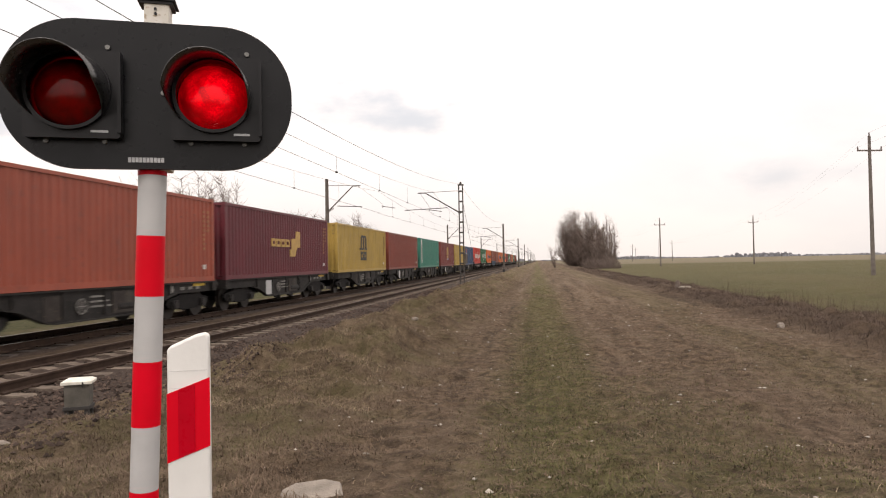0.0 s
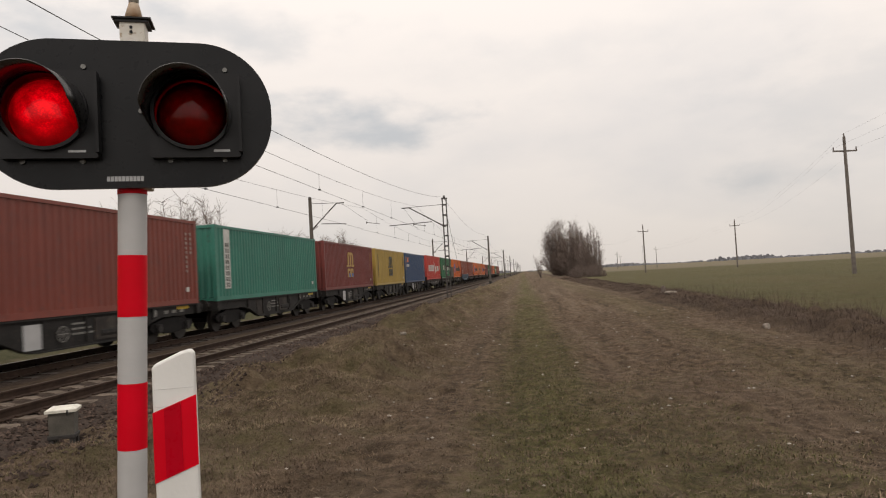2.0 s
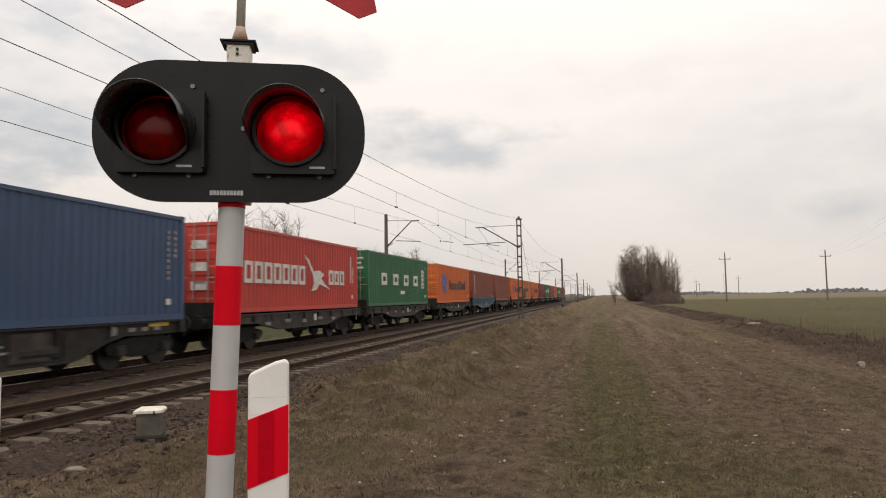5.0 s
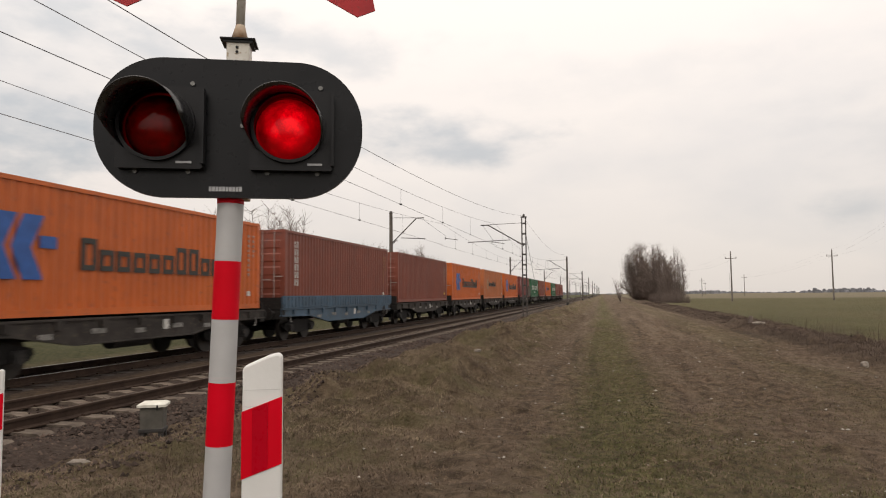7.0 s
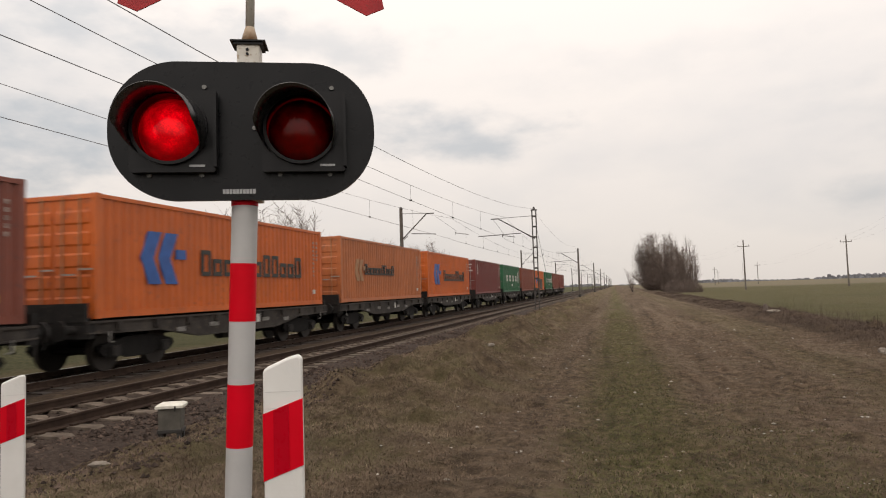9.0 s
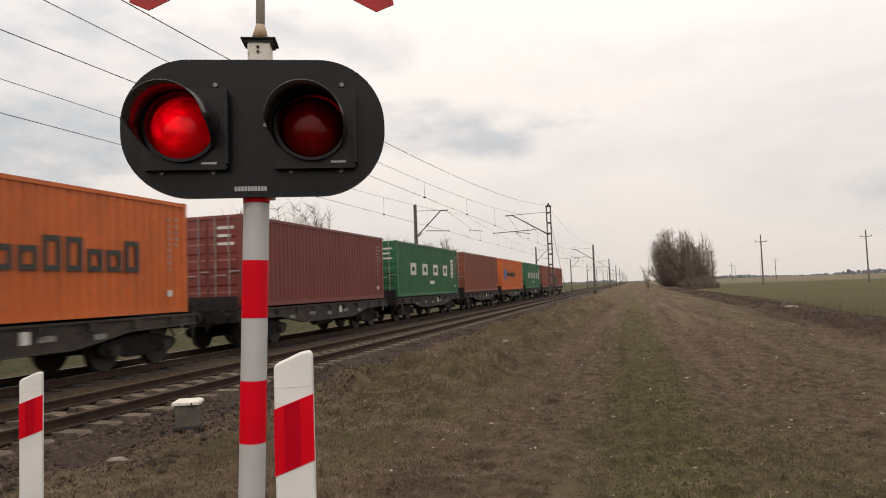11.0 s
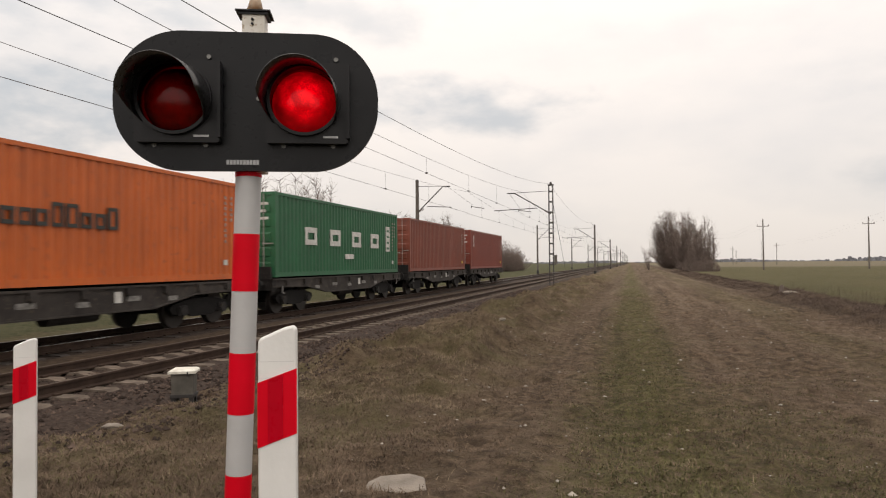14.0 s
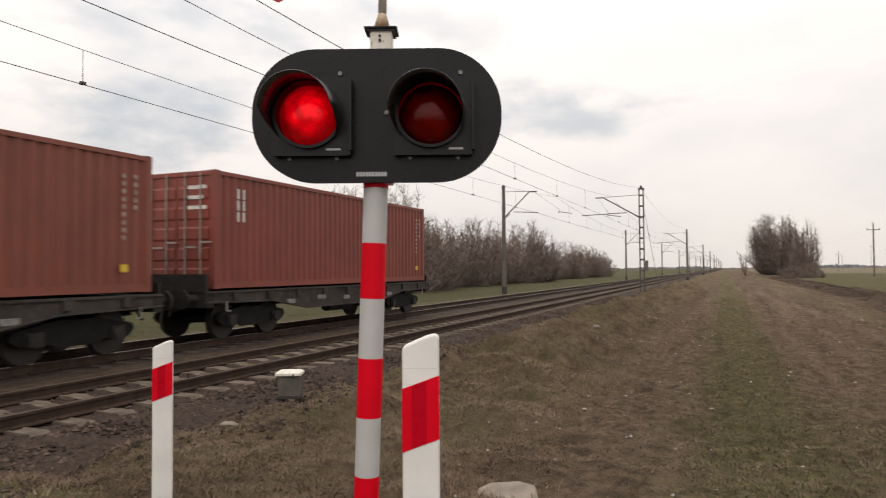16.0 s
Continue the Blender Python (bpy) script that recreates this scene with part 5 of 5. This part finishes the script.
TRAIN = [
    ("A", "orange_red", False, nothing), ("B", "maroon", False, gold_shield), ("C", "yellow", False, arches(MARK_DARK)), ("D", "redbrown", False, nothing),
    ("E", "teal", False, dong), ("F", "brownred", False, arches(MARK_GOLD, MARK_BLUE)), ("G", "yellow", False, arches(MARK_DARK)), ("H", "blue", False, one),
    ("I", "red", True, sea_bird), ("J", "green", True, four_blocks), ("K", "orange", True, twin_arrows(MARK_BLUE, MARK_DARK)), ("L", "brown", True, stacked(6)),
    ("M", "brown", True, nothing), ("N", "orange", True, twin_arrows(MARK_BLUE, MARK_DARK)), ("O", "faded", True, twin_arrows(MARK_PALE, MARK_DARK, -4.5, 0.8, (-3.2, 1.05), (1.25, 1.76))), ("P", "orange", True, twin_arrows(MARK_BLUE, MARK_DARK)),
    ("Q", "brownred", True, stacked(3)), ("R", "green", True, four_blocks), ("S", "brown", True, nothing), ("T", "orange", True, twin_arrows(MARK_BLUE, MARK_DARK, -4.7, 0.8, (-3.2, 1.05), (1.25, 1.76))),
    ("U", "green", True, four_blocks), ("V", "brown", True, nothing), ("W", "redbrown", True, stacked(3)),
]


def sill(profile, x, thick, material, parent, label):
    """A side sill from its outline in y and z, with a top and bottom flange."""
    s = Shape().prism(profile, "x", x - thick / 2, x + thick / 2)
    return part("side_sill", s, material, parent, label)


def bogie_parts(w, y):
    b = part("bogie", Shape().box(-0.9, 0.9, y - 0.2, y + 0.2, 0.5, 0.8), BOGIE, w, "black two-axle bogie")
    for sg in (-1, 1):
        x = sg * 1.0
        fr = [(y - 1.35, 0.5), (y - 1.2, 0.36), (y - 0.6, 0.36), (y - 0.42, 0.28), (y + 0.42, 0.28), (y + 0.6, 0.36), (y + 1.2, 0.36), (y + 1.35, 0.5), (y + 1.3, 0.62), (y + 0.5, 0.78), (y - 0.5, 0.78), (y - 1.3, 0.62)]
        part("bogie_frame", Shape().prism(fr, "x", x - 0.06, x + 0.06), BOGIE, b, "cast side frame")
        for dy in (-0.9, 0.9):
            part("axle_box", Shape().tube((x + sg * 0.02, y + dy, 0.46), (x + sg * 0.16, y + dy, 0.46), 0.14, n=14).box(x - 0.12, x + 0.12, y + dy - 0.17, y + dy + 0.17, 0.34, 0.6), FRAME, b)
            spring = Shape()
            for k in (-0.26, 0.26):
                spring.tube((x, y + dy + k, 0.36), (x, y + dy + k, 0.66), 0.07, n=8)
            part("spring", spring, BOGIE, b)
            wh = Shape().tube((sg * 0.70, y + dy, 0.46), (sg * 0.83, y + dy, 0.46), 0.46, n=28).tube((sg * 0.68, y + dy, 0.46), (sg * 0.705, y + dy, 0.46), 0.49, n=28)
            part("wheel", wh, WHEEL, b, "dark steel wheel")
    for dy in (-0.9, 0.9):
        part("axle", Shape().tube((-0.75, y + dy, 0.46), (0.75, y + dy, 0.46), 0.08, n=10), BOGIE, b)


def buffers(w, hl, material):
    for sy in (-1, 1):
        for sx in (-0.875, 0.875):
            part("buffer", Shape().tube((sx, sy * hl, 1.03), (sx, sy * (hl + 0.42), 1.03), 0.1, n=14).tube((sx, sy * (hl + 0.40), 1.03), (sx, sy * (hl + 0.47), 1.03), 0.22, 0.225, n=18), FRAME, w, "round steel buffer")
        part("headstock", Shape().box(-1.25, 1.25, min(sy * hl, sy * (hl - 0.25)), max(sy * hl, sy * (hl - 0.25)), 0.82, 1.16), material, w)
        part("coupling", Shape().tube((0, sy * hl, 0.95), (0, sy * (hl + 0.45), 0.85), 0.05, n=8), BOGIE, w)


def wagon_skeletal(index, key):
    w = thing("container_wagon", "grimy black skeletal container wagon with arched side sills", "wagon", group="wagons of the train")
    hl = 6.15
    prof = [(-hl, 1.13), (-hl, 0.86), (-5.9, 0.82), (-3.6, 0.82), (-3.1, 0.74), (-2.25, 0.42), (-1.9, 0.36), (1.9, 0.36), (2.25, 0.42), (3.1, 0.74), (3.6, 0.82), (5.9, 0.82), (hl, 0.86), (hl, 1.13)]
    for sg in (-1, 1):
        sill(prof, sg * 1.12, 0.04, FRAME, w, "deep arched side sill")
        part("top_flange", Shape().box(sg * 1.12 - 0.1, sg * 1.12 + 0.1, -hl, hl, 1.12, 1.16), FRAME, w)
        low = Shape()
        for (ya, za), (yb, zb) in zip(prof[3:11], prof[4:11]):
            low.prism([(ya, za - 0.02), (yb, zb - 0.02), (yb, zb + 0.015), (ya, za + 0.015)], "x", sg * 1.12 - 0.09, sg * 1.12 + 0.09)
        part("bottom_flange", low, FRAME, w)
    part("centre_beam", Shape().box(-0.35, 0.35, -hl, hl, 0.78, 1.12), BOGIE, w)
    for y in (-3.2, -1.6, 0.0, 1.6, 3.2):
        part("cross_beam", Shape().box(-1.1, 1.1, y - 0.1, y + 0.1, 0.7, 1.1), BOGIE, w)
        part("stiffener", Shape().box(1.14, 1.2, y - 0.04, y + 0.04, 0.45 if abs(y) < 2 else 0.8, 1.12), FRAME, w)
    for y in (-4.55, 4.55):
        bogie_parts(w, y)
    buffers(w, hl, FRAME)
    # boards and markings
    x = 1.145
    part("data_board", Shape().box(x, x + 0.012, -2.25, -1.65, 0.43, 1.03), POLE_GREY if index % 2 else FRAME_GREY, w, "pale data board")
    part("round_sign", Shape().tube((x, 3.35, 0.97), (x + 0.012, 3.35, 0.97), 0.12, n=18), WAGON_MARK, w, "round pale sign")
    for k in range(3):
        part("marking_bar", Shape().box(x, x + 0.006, -0.55, 0.1 + 0.1 * k, 0.92 - 0.13 * k, 0.97 - 0.13 * k), WAGON_MARK, w)
        part("marking_bar", Shape().box(x, x + 0.006, 3.9 + 0.5 * k, 4.15 + 0.5 * k, 0.92, 1.02), WAGON_MARK, w)
    ring = Shape()
    for i in range(16):
        a, b = 6.2832 * i / 16, 6.2832 * (i + 1) / 16
        ring.tube((x + 0.05, -0.95 + 0.19 * math.cos(a), 0.72 + 0.19 * math.sin(a)), (x + 0.05, -0.95 + 0.19 * math.cos(b), 0.72 + 0.19 * math.sin(b)), 0.016, n=5)
    for i in range(3):
        a = 6.2832 * i / 6
        ring.tube((x + 0.05, -0.95 + 0.19 * math.cos(a), 0.72 + 0.19 * math.sin(a)), (x + 0.05, -0.95 - 0.19 * math.cos(a), 0.72 - 0.19 * math.sin(a)), 0.012, n=5)
    part("brake_wheel", ring, WAGON_MARK, w, "spoked hand-brake wheel")
    part("grey_panel", Shape().box(x, x + 0.03, 0.35, 1.35, 0.45, 1.05), FRAME_GREY, w, "dull grey side panel")
    part("lever", Shape().box(x, x + 0.05, 1.75, 1.83, 0.5, 1.0), FRAME, w)
    part("yellow_mark", Shape().box(x, x + 0.008, 4.7, 5.5, 1.02, 1.12), MARK_YELLOW, w, "yellow wagon marking")
    part("brake_tank", Shape().tube((1.0, 0.6, 0.62), (1.0, 1.6, 0.62), 0.2, n=14), FRAME, w, "air tank")
    MOVING.append((w, index, 0.0))


def wagon_flat(index, key, blue=False):
    tone = BLUE_STEEL if blue else FRAME_GREY
    w = thing("container_wagon", "dusty blue low-sided flat wagon under a container" if blue else "grey-brown four-axle flat wagon with fish-bellied side sills", "wagon", group="wagons of the train")
    hl = 6.38
    prof = [(-hl, 1.2), (-hl, 0.95), (-5.9, 0.93), (-3.9, 0.9), (-2.2, 0.62), (2.2, 0.62), (3.9, 0.9), (5.9, 0.93), (hl, 0.95), (hl, 1.2)]
    for sg in (-1, 1):
        sill(prof, sg * 1.22, 0.04, tone, w, "fish-bellied side sill")
        part("top_flange", Shape().box(sg * 1.22 - 0.06, sg * 1.22 + 0.07, -hl, hl, 1.16, 1.21), tone, w)
        low = Shape()
        for (ya, za), (yb, zb) in zip(prof[1:8], prof[2:9]):
            low.prism([(ya, za - 0.02), (yb, zb - 0.02), (yb, zb + 0.015), (ya, za + 0.015)], "x", sg * 1.22 - 0.07, sg * 1.22 + 0.07)
        part("bottom_flange", low, tone, w)
    part("deck", Shape().box(-1.2, 1.2, -hl, hl, 1.12, 1.2), BOGIE, w, "dark plank deck")
    part("centre_beam", Shape().box(-0.35, 0.35, -hl, hl, 0.72, 1.12), BOGIE, w)
    part("end_flap", Shape().box(-1.2, 1.2, -hl - 0.0, -hl + 0.07, 1.2, 1.62), FRAME, w, "rusty dark end flap")
    part("end_flap", Shape().box(-1.2, 1.2, hl - 0.07, hl, 1.2, 1.45), FRAME, w, "rusty dark end flap")
    for y in (-4.45, 4.45):
        bogie_parts(w, y)
    buffers(w, hl, FRAME)
    x = 1.245
    for k in range(9):
        y = -5.4 + 1.35 * k
        part("stake_pocket", Shape().box(x, x + 0.07, y - 0.09, y + 0.09, 0.97, 1.16), tone, w)
    for k in range(5):
        part("marking_bar", Shape().box(x, x + 0.006, -3.2 + 1.5 * k, -2.85 + 1.5 * k + 0.1 * (k % 2), 0.78 + 0.06 * (k % 2), 0.90 + 0.06 * (k % 2)), WAGON_MARK, w)
    for sy in (-1, 1):
        part("shunting_hook", Shape().tube((x + 0.04, sy * 5.75, 0.95), (x + 0.04, sy * 5.75, 0.72), 0.02, n=6).tube((x + 0.04, sy * 5.75, 0.72), (x + 0.04, sy * 5.62, 0.70), 0.02, n=6), WAGON_MARK, w, "pale shunting hook")
        part("hose", Shape().tube((0.3, sy * (hl + 0.05), 0.95), (0.35, sy * (hl + 0.3), 0.6), 0.03, n=6), BOGIE, w)
    part("plate_sign", Shape().box(x, x + 0.012, 0.9, 1.12, 0.82, 1.08), MARK_WHITE, w, "small white plate")
    part("brake_tank", Shape().tube((0.95, -0.8, 0.62), (0.95, 0.6, 0.62), 0.2, n=14), FRAME, w, "air tank")
    if blue:
        for sg in (-1, 1):
            wall = part("side_board", Shape().box(sg * 1.27 - 0.03, sg * 1.27 + 0.03, -hl, hl, 1.22, 1.68), tone, w, "blue drop-side boards")
            for k in range(43):
                y = -hl + 0.15 + 0.3 * k
                part("rib", Shape().box(sg * 1.305 - 0.02, sg * 1.305 + 0.02, y - 0.05, y + 0.05, 1.26, 1.64), tone, wall)
        wheel = Shape()
        for i in range(20):
            a, b = 6.2832 * i / 20, 6.2832 * (i + 1) / 20
            wheel.tube((1.36, 5.0 + 0.24 * math.cos(a), 0.85 + 0.24 * math.sin(a)), (1.36, 5.0 + 0.24 * math.cos(b), 0.85 + 0.24 * math.sin(b)), 0.018, n=6)
        for i in range(3):
            a = 6.2832 * i / 6
            wheel.tube((1.36, 5.0 + 0.24 * math.cos(a), 0.85 + 0.24 * math.sin(a)), (1.36, 5.0 - 0.24 * math.cos(a), 0.85 - 0.24 * math.sin(a)), 0.014, n=6)
        part("brake_wheel", wheel, FRAME_GREY, w, "spoked hand-brake wheel")
    MOVING.append((w, index, 0.0))


for i, (key, tone, doors, style) in enumerate(TRAIN):
    if i < 8:
        wagon_skeletal(i, key)
        container(i, key, 1.165, P[tone], doors, style)
    else:
        wagon_flat(i, key, key == "L")
        container(i, key, 1.26 if key != "L" else 1.26, P[tone], doors, style)


# ---- grass, stubble and pebbles ----
def blades(name, label, xy, tall, flat, material, width=0.006):
    """One mesh of bent blades at the points xy; flat: how far they lie over."""
    n = len(xy)
    x, y = xy[:, 0], xy[:, 1]
    z = height(x, y) - 0.003
    h = tall * rng.uniform(0.45, 1.3, n)
    a, lie = rng.uniform(0, 6.28, n), flat * rng.uniform(0.3, 1.4, n)
    dx, dy = np.cos(a) * h * lie, np.sin(a) * h * lie
    wx, wy = -np.sin(a) * width * rng.uniform(0.6, 1.6, n), np.cos(a) * width * rng.uniform(0.6, 1.6, n)
    mid = h * np.maximum(0.2, 0.65 - 0.25 * lie)
    v = np.stack([
        np.stack([x - wx, y - wy, z], -1), np.stack([x + wx, y + wy, z], -1),
        np.stack([x + wx * 0.7 + dx * 0.4, y + wy * 0.7 + dy * 0.4, z + mid], -1), np.stack([x - wx * 0.7 + dx * 0.4, y - wy * 0.7 + dy * 0.4, z + mid], -1),
        np.stack([x + dx, y + dy, z + h * np.maximum(0.18, 1 - 0.42 * lie)], -1)], 1).reshape(-1, 3)
    k = 5 * np.arange(n)
    faces = [(int(i), int(i) + 1, int(i) + 2, int(i) + 3) for i in k] + [(int(i) + 3, int(i) + 2, int(i) + 4) for i in k]
    return tagged(new(name, array_mesh(name, v, faces, material)), label, "grass", kind="stuff")


def scatter(count, x0, x1, y0, y1, power, clump=0.0, size=0.8, seed=0):
    """Random points, closer together near y0, kept mostly where the clump pattern is high."""
    x, y = rng.uniform(x0, x1, count), y0 + (y1 - y0) * rng.random(count) ** power
    keep = bumps(x, y, size, seed) * 0.6 + bumps(x, y, size * 0.3, seed + 1) * 0.4 > clump * rng.uniform(0.6, 1.2, count)
    return np.stack([x, y], -1)[keep]


def tufts(count, each, x0, x1, y0, y1, power, spread):
    cx, cy = rng.uniform(x0, x1, count), y0 + (y1 - y0) * rng.random(count) ** power
    x = (cx[:, None] + rng.normal(0, spread, (count, each))).ravel()
    y = (cy[:, None] + rng.normal(0, spread, (count, each))).ravel()
    return np.stack([x, y], -1)


blades("dead_grass", "matted brown dead grass over the stubble strip", scatter(230000, -6.0, 8.5, 2.2, 26, 1.6, 0.42, 0.7, 31), 0.046, 1.6, DEAD, 0.0034)
blades("straw_grass", "pale dry grass stalks lying on the ground", scatter(26000, -5.5, 8.5, 2.2, 18, 1.5, 0.56, 0.5, 41), 0.06, 1.8, STRAW, 0.0026)
blades("green_grass", "short green grass between the dead stalks", np.concatenate([scatter(24000, -1.0, 4.8, 3.4, 20, 1.5, 0.60, 1.1, 51), scatter(36000, -0.55, 0.75, 3.2, 45, 1.5, 0.40, 0.6, 53), scatter(14000, -0.2, 2.4, 4.2, 12, 1.2, 0.58, 0.6, 55)]), 0.042, 0.9, GREEN, 0.0032)
blades("bank_grass", "matted dry grass on the bank beside the ballast", tufts(5000, 24, -5.7, -1.6, 4.0, 60, 1.5, 0.12), 0.082, 1.5, DEAD, 0.0025)
blades("bank_straw", "pale grass tufts on the bank beside the ballast", tufts(2000, 30, -5.5, -2.2, 8.5, 75, 1.3, 0.14), 0.11, 1.5, STRAW, 0.0024)
blades("verge_green", "green weeds among the dead grass near the cable box", tufts(1500, 30, -5.9, -2.4, 3.6, 34, 1.4, 0.20), 0.05, 1.3, GREEN, 0.0022)
blades("ridge_grass", "dark dead weeds along the field edge", tufts(4200, 24, 6.5, 9.2, 6, 130, 1.3, 0.30), 0.20, 1.1, WEED, 0.003)
blades("dry_tufts", "upright dry grass tufts close to the road", tufts(120, 30, -0.8, 3.0, 2.4, 4.2, 1.0, 0.06), 0.12, 1.0, STRAW, 0.003)
blades("weed_stalks", "thin dry weed stalks on the field edge", tufts(60, 9, 7.8, 10.4, 14, 44, 1.0, 0.28), 0.7, 0.35, WEED, 0.003)


def pebbles():
    cnt = 420
    x, y = rng.uniform(-3, 7, cnt), 2.4 + 26 * rng.random(cnt) ** 1.4
    s = 0.008 + 0.024 * rng.random(cnt) ** 2
    octa = np.array([(1, 0, 0), (0, 1, 0), (-1, 0, 0), (0, -1, 0), (0, 0, 0.6), (0, 0, -0.6)], float)
    tri = np.array([(0, 1, 4), (1, 2, 4), (2, 3, 4), (3, 0, 4), (1, 0, 5), (2, 1, 5), (3, 2, 5), (0, 3, 5)])
    pts = octa[None] * rng.uniform(0.6, 1.4, (cnt, 6, 1)) * s[:, None, None]
    v = (pts + np.stack([x, y, height(x, y) + 0.012], -1)[:, None]).reshape(-1, 3)
    f = (tri[None] + 6 * np.arange(cnt)[:, None, None]).reshape(-1, 3)
    tagged(new("pebbles", array_mesh("pebbles", v, f, LITTER)), "scattered pale pebbles on the brown stubble", "stones", kind="stuff")


pebbles()


# ---- what moves ----
def run_of_train(t):
    """Metres that the train has gone at t seconds."""
    s = 0.0
    for (a, va), (b, vb) in zip(SPEEDS, SPEEDS[1:]):
        if t <= a:
            break
        u = min(t, b)
        s += (u - a) * (va + va + (vb - va) * (u - a) / (b - a)) / 2
    return s


def motions():
    times = [0, 1, 2, 3, 4, 5, 6, 7, 8, 9, 10, 11, 12, 13, 14, 15, 16]
    for ob, index, z in MOVING:
        y = HEADS[index] + CL / 2
        walk(ob, [(t, pose(FAR, y - run_of_train(t), z)) for t in times])
    # added inserts imitate flashing: glowing face turned to the lens and away, in turn
    for insert, lit_first in zip(LAMPS, (False, True)):
        base = insert.matrix_basis.translation.copy()
        angle = 0.0 if lit_first else 180.0
        rows = [(0.0, pose(*base, 0, 0, angle))]
        for k in range(28):
            swap = (0.53 if k % 2 == 0 else 1.0) + 1.158 * (k // 2)
            if swap > 15.8:
                break
            for dt, da in ((-0.085, 0), (-0.028, 60), (0.028, 120), (0.085, 180)):
                rows.append((swap + dt, pose(*base, 0, 0, angle + da)))
            angle += 180.0
        rows.append((16.0, pose(*base, 0, 0, angle)))
        walk(insert, rows)


motions()
